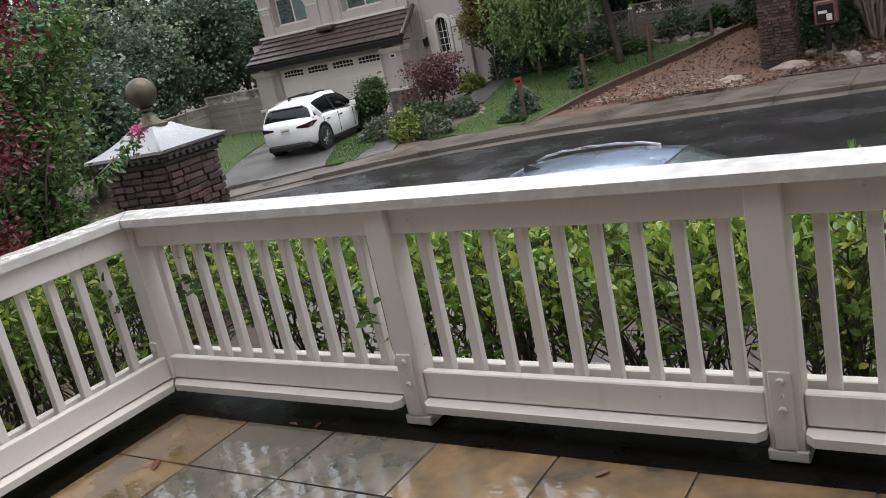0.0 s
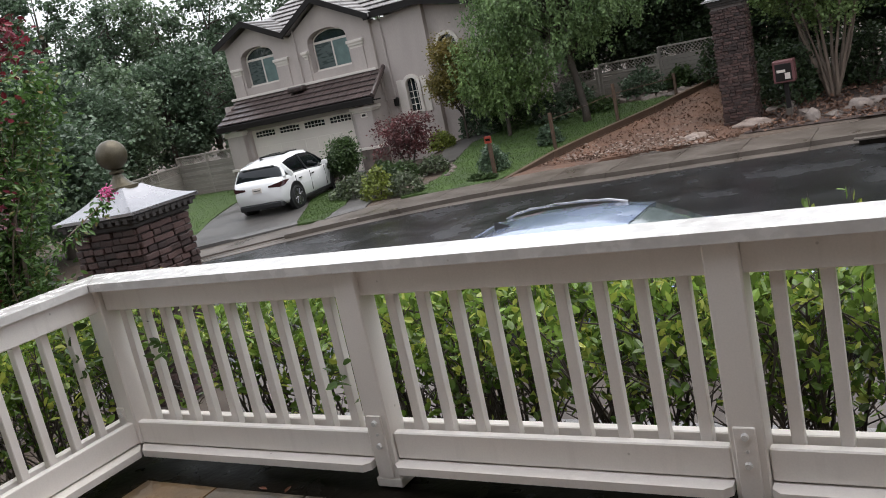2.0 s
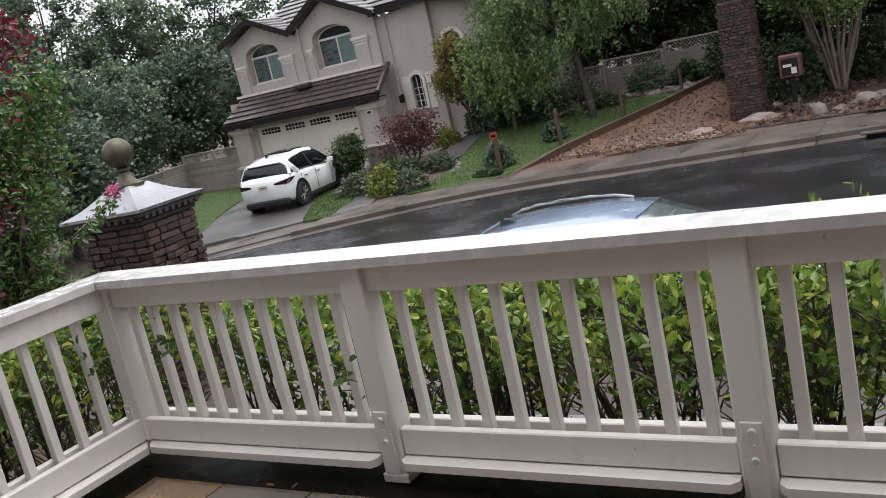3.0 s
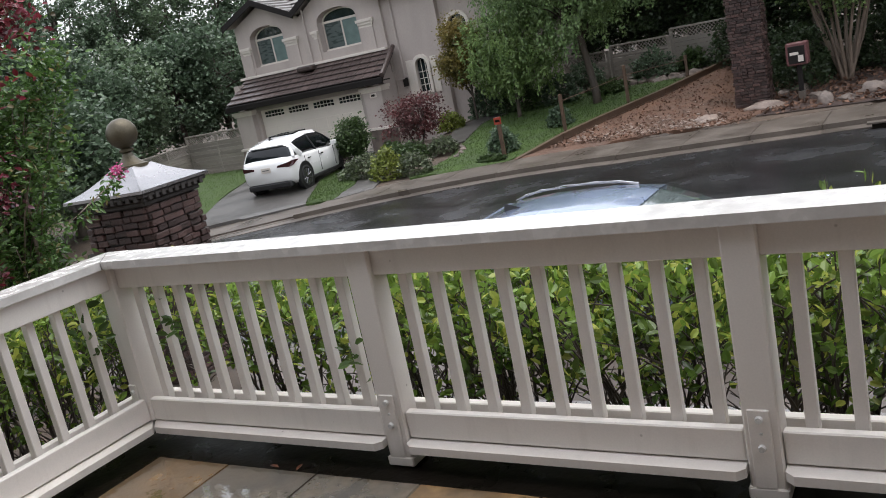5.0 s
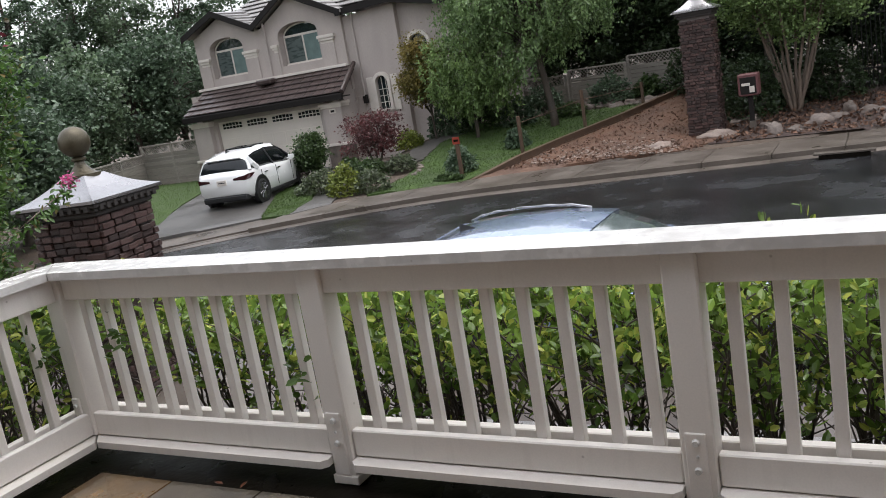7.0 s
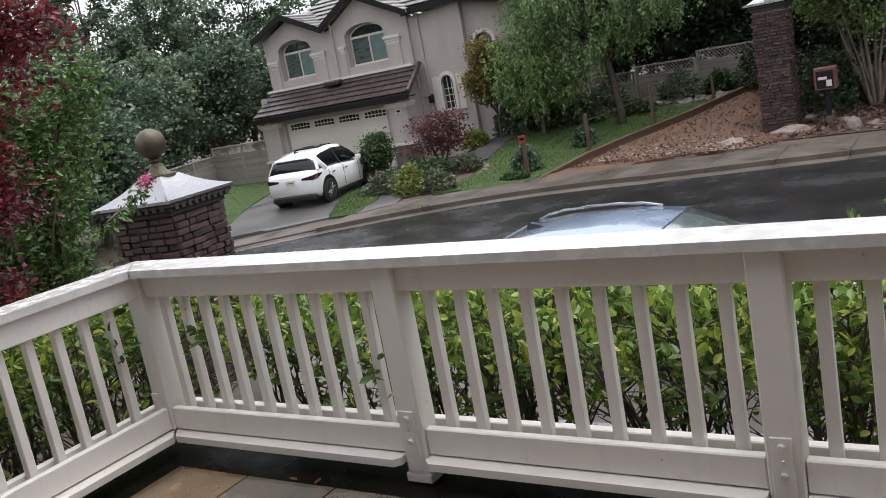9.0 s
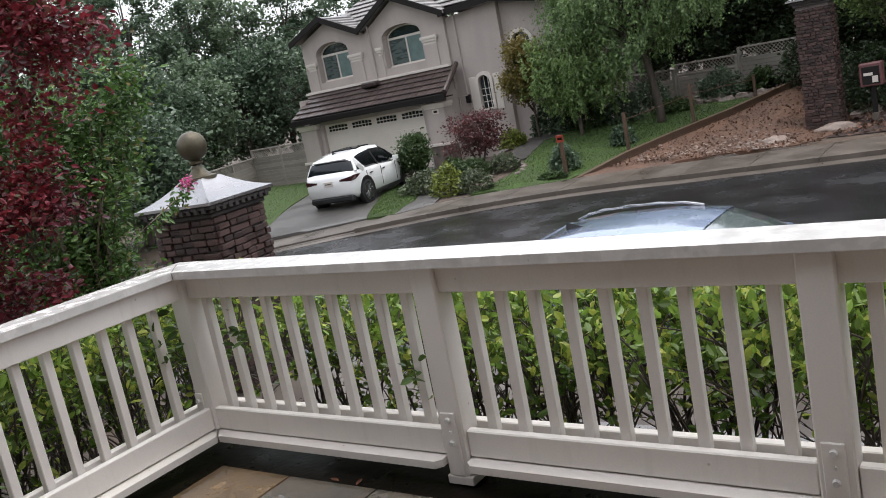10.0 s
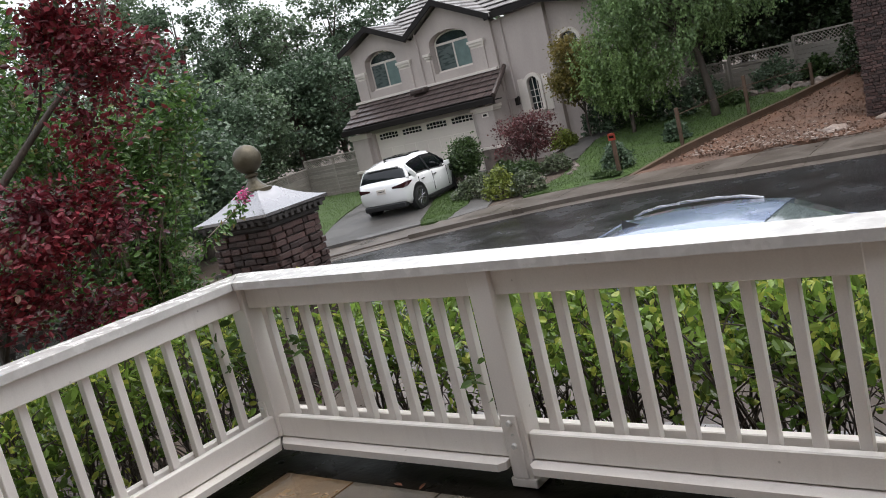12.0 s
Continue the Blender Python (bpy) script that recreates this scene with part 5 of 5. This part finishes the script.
# ---- hedge along the terrace ----
def hedge_shrub(at, length, seed, turn=0.0, top=1.62):
    """An upright evergreen: many thin stems, leaves dense above and sparse below."""
    rng = np.random.default_rng(seed)
    ob = thing("hedge_shrub", "glossy green evergreen hedge shrub with yellow-green tips outside the railing", "shrub", "hedge round the terrace", at, turn)
    tips, pts = [], []
    for k in range(14):
        bm = bmesh.new()
        x, y = rng.uniform(-0.5, 0.5) * length, rng.uniform(-0.1, 0.1)
        q = [Vector((x * 0.5, y, -0.08))]
        ex, ey = x + rng.normal() * 0.12, rng.uniform(-0.36, 0.36)
        for f in (0.3, 0.55, 0.8, 1.0):
            q.append(Vector((x * 0.5 + (ex - x * 0.5) * f + rng.normal() * 0.03, y + (ey - y) * f + rng.normal() * 0.03, top * f * rng.uniform(0.9, 0.98))))
        limb(bm, q, [0.016, 0.012, 0.009, 0.006, 0.003], 5)
        for t in range(12):
            f = rng.uniform(0.3, 0.95)
            i = min(3, int(f * 4))
            s = q[i].lerp(q[i + 1], f * 4 - i)
            e = s + Vector((rng.normal() * 0.13, rng.normal() * 0.11, rng.uniform(0.05, 0.24)))
            e.z = min(e.z, top - 0.02)
            limb(bm, [s, s.lerp(e, 0.5) + Vector((0, 0, 0.02)), e], [0.006, 0.004, 0.002], 4)
            tips.append(tuple(e))
        part("stem", bm, BARK, ob)
        tips += [tuple(q[-1]), tuple(q[-2])]
    def rosettes(c, most):
        """Leaves in tight bunches at the twig ends."""
        c = np.repeat(c, rng.integers(most // 2, most + 1, len(c)), axis=0)
        return c + rng.normal(size=c.shape) * np.array((0.022, 0.022, 0.02))

    ends = np.array(tips)
    pts.append(rosettes(ends[ends[:, 2] > 0.66 * top], 8))
    low_ends = ends[ends[:, 2] <= 0.66 * top]
    pts.append(rosettes(low_ends[rng.uniform(size=len(low_ends)) < 0.3], 5))
    extra = int(150 * length / 0.7)
    z = top * (1 - np.abs(rng.normal(size=extra)) * 0.19)
    pts.append(rosettes(np.stack([rng.uniform(-0.55, 0.55, extra) * length, rng.uniform(-0.38, 0.38, extra), np.clip(z, 0.9, top)], 1), 9))
    p = np.concatenate(pts)
    p = p[(p[:, 2] < top + 0.02) & (p[:, 1] > -0.42)]
    part("foliage", leaf_mesh("foliage", p, 0.047, LEAF_HEDGE, rng, round_leaf=True, narrow=0.29, up=0.1, droop=-0.4), LEAF_HEDGE, ob)
    return ob


for k in range(9):
    x = -1.0 + 0.68 * k
    hedge_shrub((x, 0.66, ground_z(x, 0.66)), 0.72, 100 + k, top=1.49 + 0.04 * math.sin(k * 2.1))
    hedge_shrub((x + 0.3, 1.3, ground_z(x + 0.3, 1.3)), 0.72, 150 + k, top=1.38 + 0.05 * math.sin(k * 1.3))
for k in range(6):
    y = 0.5 - 0.68 * k
    hedge_shrub((-2.05, y, ground_z(-2.05, y)), 0.72, 130 + k, 90, top=1.60 + 0.04 * math.sin(k * 1.7))
    hedge_shrub((-2.75, y, ground_z(-2.75, y)), 0.72, 170 + k, 90, top=1.45 + 0.04 * math.sin(k * 1.7))
SPRIG = leaf_material("sprig_leaf", (0.10, 0.175, 0.04), (0.05, 0.095, 0.022), 0.4, rough=0.26)
# a few sprigs that grow through the balusters, and shoots above the cap
for k, (x, y, z, s) in enumerate(((-1.10, 0.045, 0.57, 12), (-0.10, 0.03, 0.44, 11), (-1.47, -0.12, 0.60, 30))):
    rng = np.random.default_rng(200 + k)
    sp = thing("hedge_sprig", "green hedge sprig growing through the railing", "sprig", "hedge sprigs", (x, y, z))
    part("twig", limb(bmesh.new(), [(0.02, 0.35, -0.15), (0, 0.1, -0.04), (0, 0, 0)], [0.004, 0.003, 0.002], 4), BARK, sp)
    part("foliage", leaf_mesh("foliage", rng.normal(size=(s, 3)) * np.array((0.035, 0.03, 0.045)), 0.055, SPRIG, rng, round_leaf=True, narrow=0.28), SPRIG, sp)
for k, (x, y, z) in enumerate(((1.62, 0.5, 0.865), (1.75, 0.5, 0.865), (2.25, 0.55, 0.85))):
    rng = np.random.default_rng(220 + k)
    sp = thing("hedge_shoot", "yellow-green hedge shoot above the cap rail", "sprig", "hedge sprigs", (x, y, z))
    part("twig", limb(bmesh.new(), [(0, 0.02, -0.4), (0.01, 0, -0.1), (0, 0, 0.03)], [0.004, 0.003, 0.002], 4), BARK, sp)
    q = np.stack([rng.normal(size=11) * 0.01, rng.normal(size=11) * 0.01, rng.uniform(-0.16, 0.02, 11)], 1)
    part("foliage", leaf_mesh("foliage", q, 0.038, LEAF_HEDGE, rng, round_leaf=True, narrow=0.25, droop=-1.0), LEAF_HEDGE, sp)

# ---- small trees beside the terrace ----
plum_foot = Vector((-4.15, 0.0, ground_z(-4.15, 0.0)))
plum_masses = [(Vector(c) - plum_foot, r, n) for c, r, n in (
    ((-3.75, 0.92, 2.6), (0.42, 0.42, 0.38), 34), ((-3.45, 1.12, 2.35), (0.3, 0.3, 0.22), 12), ((-3.62, 0.87, 1.92), (0.3, 0.3, 0.3), 9),
    ((-3.7, 0.9, 3.3), (0.5, 0.5, 0.45), 34), ((-3.72, 0.35, 1.3), (0.36, 0.36, 0.3), 32), ((-3.52, 0.68, 1.27), (0.25, 0.25, 0.16), 12),
    ((-3.75, 0.1, 0.9), (0.34, 0.34, 0.22), 20), ((-3.72, 0.55, 0.62), (0.24, 0.24, 0.1), 8), ((-4.35, -0.45, 2.4), (0.4, 0.4, 0.5), 26), ((-4.2, -0.6, 1.3), (0.4, 0.4, 0.4), 22))]
plum = tree("red_leaf_plum", "dark red-leaved plum tree with thin branches beside the terrace", plum_foot, 4.5, 3.3, (1.0, 1.0, 2.0), 0.053, LEAF_RED, 301,
            per=84, clump=0.16, trunk=0.04, squash=0.85, limb_every=3, bare=0.3, round_leaf=True, narrow=0.3, masses=plum_masses, limbs_on=False)
for run, thick in ((((-4.1, 0.0, 1.2), (-3.97, 0.25, 1.63), (-3.83, 0.49, 1.9), (-3.72, 0.66, 2.09), (-3.57, 0.88, 2.31), (-3.45, 1.02, 2.49), (-3.34, 1.11, 2.85)), 0.032),
                   (((-3.9, 0.36, 1.74), (-3.8, 0.62, 2.1), (-3.78, 0.8, 2.6), (-3.75, 0.95, 3.2)), 0.018), (((-4.12, 0.0, 0.5), (-3.85, 0.05, 0.9), (-3.66, 0.25, 1.2), (-3.55, 0.6, 1.35)), 0.017), (((-4.1, 0.0, 1.5), (-4.2, 0.1, 2.1), (-4.2, 0.2, 2.75), (-4.1, 0.4, 3.3)), 0.02)):
    part("bough", limb(bmesh.new(), [Vector(q) - plum_foot for q in run], [thick * (1 - 0.7 * i / (len(run) - 1)) for i in range(len(run))], 7), BARK, plum, smooth=True)
mf = Vector((-5.45, 1.95, ground_z(-5.45, 1.95)))
myr_masses = [(Vector(c) - mf, r, n) for c, r, n in (
    ((-4.85, 2.28, 1.95), (0.16, 0.16, 0.3), 14), ((-5.1, 2.1, 1.4), (0.34, 0.34, 0.35), 28), ((-5.35, 2.0, 0.75), (0.35, 0.3, 0.35), 28), ((-5.6, 2.2, 0.4), (0.25, 0.25, 0.2), 14),
    ((-5.4, 2.0, 1.75), (0.4, 0.4, 0.4), 26), ((-5.9, 1.5, 2.0), (0.6, 0.5, 0.5), 36), ((-5.5, 1.8, 0.3), (0.6, 0.5, 0.4), 36), ((-5.9, 1.4, 1.0), (0.6, 0.5, 0.6), 36), ((-6.1, 1.3, 2.9), (0.5, 0.4, 0.5), 22))]
myr = tree("crape_myrtle", "green crape myrtle with pale tips beside the brick pillar", mf, 3.4, 2.0, (1.0, 0.9, 1.5), 0.064, LEAF_MYRTLE, 302,
           per=84, clump=0.2, trunk=0.03, stems=5, bark=PALEBARK, squash=1.0, limb_every=2, round_leaf=True, narrow=0.25, masses=myr_masses)
arc = [Vector(q) - mf for q in ((-5.66, 2.2, 0.55), (-5.55, 2.57, 0.57), (-5.53, 2.98, 0.75), (-5.55, 3.32, 0.89), (-5.55, 3.48, 1.01))]
part("spray", limb(bmesh.new(), arc, [0.012, 0.01, 0.008, 0.006, 0.003], 5), PALEBARK, myr)
rng = np.random.default_rng(9)
f = np.sort(rng.uniform(0, 3.9, 240))
sp = np.array([arc[int(v)].lerp(arc[int(v) + 1], v - int(v)) for v in f]) + rng.normal(size=(240, 3)) * 0.04 - np.array((0, 0, 0.03))
part("spray_foliage", leaf_mesh("spray_foliage", sp, 0.075, LEAF_MYRTLE, rng, droop=0.45, round_leaf=True, narrow=0.2), LEAF_MYRTLE, myr)
part("blossom", leaf_mesh("blossom", rng.normal(size=(90, 3)) * 0.035 + np.array(arc[-1]), 0.035, PINK, rng, narrow=0.5), PINK, myr, "pink blossom cluster")
low = tree("evergreen_shrub", "dark evergreen shrub under the plum tree", (-4.9, -0.6, ground_z(-4.9, -0.6)), 2.0, 0.8, (1.1, 1.3, 0.8), 0.08, LEAF_DARK, 303, clumps=70, per=70, clump=0.3, trunk=0.03, stems=4, category="shrub", round_leaf=True, narrow=0.3)

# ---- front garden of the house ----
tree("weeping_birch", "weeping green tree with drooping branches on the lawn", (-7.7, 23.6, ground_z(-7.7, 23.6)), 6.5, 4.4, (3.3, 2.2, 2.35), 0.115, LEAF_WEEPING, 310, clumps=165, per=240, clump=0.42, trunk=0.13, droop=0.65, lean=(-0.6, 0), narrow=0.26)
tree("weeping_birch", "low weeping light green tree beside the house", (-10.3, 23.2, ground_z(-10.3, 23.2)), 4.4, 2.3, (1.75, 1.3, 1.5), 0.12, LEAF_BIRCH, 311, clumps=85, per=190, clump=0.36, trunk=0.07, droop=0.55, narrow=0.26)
tree("turning_tree", "small tree with orange-yellow autumn leaves by the wall", (-12.15, 23.7, GZ), 4.2, 2.75, (0.95, 0.8, 1.3), 0.09, LEAF_GOLD, 312, clumps=70, per=150, clump=0.35, trunk=0.05)
tree("red_maple", "low dull-red Japanese maple in the bed", (-13.05, 21.1, ground_z(-13.05, 21.1)), 2.2, 1.0, (1.3, 0.9, 0.85), 0.085, LEAF_MAPLE, 313, clumps=60, per=60, clump=0.24, trunk=0.04, stems=3)
ball = tree("clipped_bush", "dense round dark green bush on a short trunk by the driveway", (-14.7, 19.75, -1.53), 1.8, 0.98, (0.68, 0.64, 0.72), 0.09, LEAF_SHRUB, 314, clumps=120, per=60, clump=0.2, trunk=0.05, category="bush", round_leaf=True, narrow=0.32)
bed_shrubs = [
        (-13.2, 18.0, 0.75, 0.6, 0.66, LEAF_GREY, 0.09, "low green shrub with pale flowers beside the driveway"),
        (-11.9, 17.35, 0.5, 0.45, 0.85, LEAF_LIME, 0.08, "yellow-green rounded shrub in the bed"),
        (-11.1, 17.6, 0.55, 0.5, 0.6, LEAF_GREY, 0.07, "grey-green low shrub in the bed"),
        (-12.2, 19.3, 0.5, 0.5, 0.62, LEAF_SHRUB, 0.08, "dark green shrub in the bed"),
        (-11.5, 19.9, 0.55, 0.45, 0.5, LEAF_GREY, 0.07, "grey-green low shrub beside the garden path"),
        (-12.9, 19.4, 0.55, 0.5, 0.5, LEAF_SHRUB, 0.08, "low green shrub in the bed"),
        (-13.6, 20.3, 0.5, 0.5, 0.5, LEAF_SHRUB, 0.08, "low green shrub in the bed"),
        (-12.75, 22.9, 0.5, 0.45, 0.6, LEAF_LIME, 0.08, "bright lime-green mounded shrub"),
        ]
lawn_shrubs = [
        (-9.05, 19.2, 0.45, 0.42, 0.78, LEAF_DARK, 0.08, "dark green rounded bush behind the yard sign"),
        (-8.15, 21.4, 0.4, 0.38, 0.6, LEAF_DARK, 0.08, "dark green rounded bush on the lawn edge"),
        (-6.6, 26.3, 0.75, 0.6, 0.9, LEAF_DARK, 0.1, "dark bush before the back fence"),
        (-9.0, 26.2, 0.8, 0.6, 0.85, LEAF_DARK, 0.1, "dark bush before the back fence"),
        (-5.4, 26.9, 0.5, 0.5, 0.6, LEAF_SHRUB, 0.1, "green bush before the back fence"),
        (-9.0, 18.25, 0.45, 0.2, 0.16, LEAF_SHRUB, 0.06, "low ground cover along the pavement"),
        (-11.9, 24.1, 0.7, 0.4, 1.1, LEAF_DARK, 0.1, "dark shrub against the house wall"),
        (-10.6, 24.2, 0.8, 0.4, 1.2, LEAF_SHRUB, 0.1, "green shrub against the house wall"),
        (-9.3, 24.4, 0.8, 0.4, 1.0, LEAF_DARK, 0.1, "dark shrub against the house wall"),
        (-7.7, 24.9, 0.7, 0.5, 0.4, LEAF_SHRUB, 0.08, "low shrub under the weeping tree")]
for k, (x, y, sx, sy, sz, mat, leaf, label) in enumerate(bed_shrubs + lawn_shrubs):
    shrub("garden_shrub", label, (x, y, ground_z(x, y)), (sx, sy, sz), leaf, mat, 400 + k, count=1400, round_leaf=True)

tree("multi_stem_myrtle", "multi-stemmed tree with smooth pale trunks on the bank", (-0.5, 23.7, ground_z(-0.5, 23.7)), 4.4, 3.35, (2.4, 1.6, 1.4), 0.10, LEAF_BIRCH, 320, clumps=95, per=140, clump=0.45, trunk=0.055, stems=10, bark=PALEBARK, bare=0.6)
for k, (x, y, h) in enumerate(((-7.6, 30.2, 5.2), (-4.6, 29.6, 5.2), (-10.8, 29.8, 5.5), (-2.2, 28.6, 5.5), (-5.8, 33.5, 7.5), (-8.8, 34, 8), (-2.8, 33, 7.5), (1.8, 29, 5.5), (4.6, 29, 6), (7.6, 28, 6), (-3.4, 29.8, 6.5), (-6.2, 30.5, 7), (-9.0, 31, 7.5), (10.5, 27, 7), (0.3, 29.5, 7))):
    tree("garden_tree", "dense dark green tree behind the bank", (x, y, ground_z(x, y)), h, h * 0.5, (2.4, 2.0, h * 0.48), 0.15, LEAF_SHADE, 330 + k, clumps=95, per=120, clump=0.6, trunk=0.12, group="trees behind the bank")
# trees with crowns above the view, added to shade the bank
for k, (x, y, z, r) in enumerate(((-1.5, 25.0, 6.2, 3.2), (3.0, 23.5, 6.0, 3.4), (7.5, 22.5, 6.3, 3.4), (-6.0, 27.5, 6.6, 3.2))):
    tree("shade_tree", "tall dark tree with a high spreading crown, added to shade the bank", (x, y + 2.0, ground_z(x, y + 2.0)), 9, z + 1.3, (r, r, 1.7), 0.16, LEAF_SHADE, 350 + k, clumps=90, per=110, clump=0.7, trunk=0.17, group="trees behind the bank", bare=0.7)
for k, (x, y) in enumerate(((0.4, 25.2), (-1.7, 24.9), (-0.3, 25.6), (1.6, 27.6), (3.4, 27.8), (5.2, 27.7), (-2.9, 25.4), (-3.9, 26.4), (-1.7, 23.3))):
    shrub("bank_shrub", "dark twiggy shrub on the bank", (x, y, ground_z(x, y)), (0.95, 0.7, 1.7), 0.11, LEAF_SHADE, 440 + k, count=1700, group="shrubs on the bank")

# ---- woods behind the house ----
rs = random.Random(21)
near_ring = [(55, 27, 4.2), (59, 25, 4.5), (63, 24, 5), (68, 22, 5), (73, 20, 5), (79, 19, 5.5), (86, 26, 9), (93, 24, 8)]
mid_ring = [(44.5, 47, 8), (47.3, 46, 7), (50.5, 42, 6.5), (53, 38, 6), (55.5, 38, 7.5), (59, 37, 7), (63.5, 35, 7.5), (68, 33, 8), (73, 32, 9), (79, 30, 9)]
far_ring = [(43.5, 54, 12.5), (46.5, 56, 13), (49.5, 58, 15), (53, 53, 14.5), (56, 58, 16.5), (59, 60, 17), (62.5, 52, 14.5), (66, 50, 15), (40, 58, 12), (36, 60, 13)]
# the last four stand out of view, added to darken reflections in the car glass
back_ring = [(31 - 4.6 * k, 52 - 1.2 * k, 13.5 - 0.2 * k) for k in range(9)] + [(-20 - 11 * k, 38 - 2 * k, 11) for k in range(4)]
spots = near_ring + mid_ring + far_ring + back_ring
for k, (yaw, dist, h) in enumerate(spots):
    x, y = 2 - dist * math.sin(radians(yaw)), -2.4 + dist * math.cos(radians(yaw))
    mat = (LEAF_DARK, LEAF_WOOD, LEAF_DARK)[k % 3]
    r = rs.uniform(2.3, 3.1) * (0.8 if dist < 32 else 1.15 if dist > 45 else 1)
    tree("woodland_tree", "tall dark green woodland tree in the rain", (x, y, ground_z(x, y)), h, h * 0.54, (r, r, h * 0.48), 0.12 + 0.0018 * dist, mat, 500 + k, clumps=72 if dist > 45 else 100, per=150, clump=0.48 + 0.004 * dist, trunk=0.18, group="woods", limb_every=4)

# ---- terrace tiles ----
col_edges = [-1.225, -0.775, -0.282, 0.216, 0.712, 1.19] + [1.69 + 0.5 * k for k in range(9)]
row_edges = [-0.125, -0.487] + [-0.99 - 0.5 * k for k in range(7)]
rt = random.Random(4)
brown = {(0, 0), (0, 3), (0, 4), (0, 5), (1, 0), (1, 4), (2, 1), (2, 3)}
for r in range(len(row_edges) - 1):
    for c in range(len(col_edges) - 1):
        x0, x1, y1, y0 = col_edges[c], col_edges[c + 1], row_edges[r], row_edges[r + 1]
        mat = SLATE_BROWN if (r, c) in brown or (r > 2 and rt.random() < 0.45) or (r < 3 and c > 5 and rt.random() < 0.5) else SLATE_GREY
        bm = bmesh.new()
        v = []
        for z, inset in ((-0.005, 0.0), (0.001, 0.0012)):
            v.append([bm.verts.new((x + rt.uniform(-0.002, 0.002), y + rt.uniform(-0.002, 0.002), z)) for x, y in ((x0 + 0.004 + inset, y0 + 0.004 + inset), (x1 - 0.004 - inset, y0 + 0.004 + inset), (x1 - 0.004 - inset, y1 - 0.004 - inset), (x0 + 0.004 + inset, y1 - 0.004 - inset))])
        for a, b in zip(v, v[1:]):
            for k in range(4):
                bm.faces.new((a[k], a[(k + 1) % 4], b[(k + 1) % 4], b[k]))
        bm.faces.new(v[-1])
        part("floor_tile", bm, mat, floor)

# fallen leaves on the wet tiles
DEADLEAF = material("fallen_leaf", (0.16, 0.06, 0.03), 0.4, scale=30, bump=0.2)
for x, y, turn, size in ((-0.93, -0.52, 35, 0.05), (-0.55, -0.09, 80, 0.03), (-0.42, -0.08, 10, 0.028), (0.9, -0.2, 140, 0.035), (-0.2, -1.1, 60, 0.045)):
    bm = bmesh.new()
    tip = [bm.verts.new((a * size, b * size, c * size)) for a, b, c in ((0, -1, 0.05), (0.35, -0.3, 0.16), (0.3, 0.4, 0.14), (0, 1, 0.06), (-0.3, 0.4, 0.15), (-0.35, -0.3, 0.14))]
    mid = [bm.verts.new((0, b * size, 0.04 * size)) for b in (-0.3, 0.4)]
    for f in ((tip[0], tip[1], mid[0]), (tip[1], tip[2], mid[1], mid[0]), (tip[2], tip[3], mid[1]), (tip[3], tip[4], mid[1]), (tip[4], tip[5], mid[0], mid[1]), (tip[5], tip[0], mid[0])):
        bm.faces.new(f)
    lf = part("fallen_leaf", bm, DEADLEAF)
    lf.matrix_world = pose(x, y, 0.002 if y < -0.125 else -0.012, 0, 0, turn)
    tagged(lf, "small brown fallen leaf on the wet floor", "leaf", "fallen leaves")
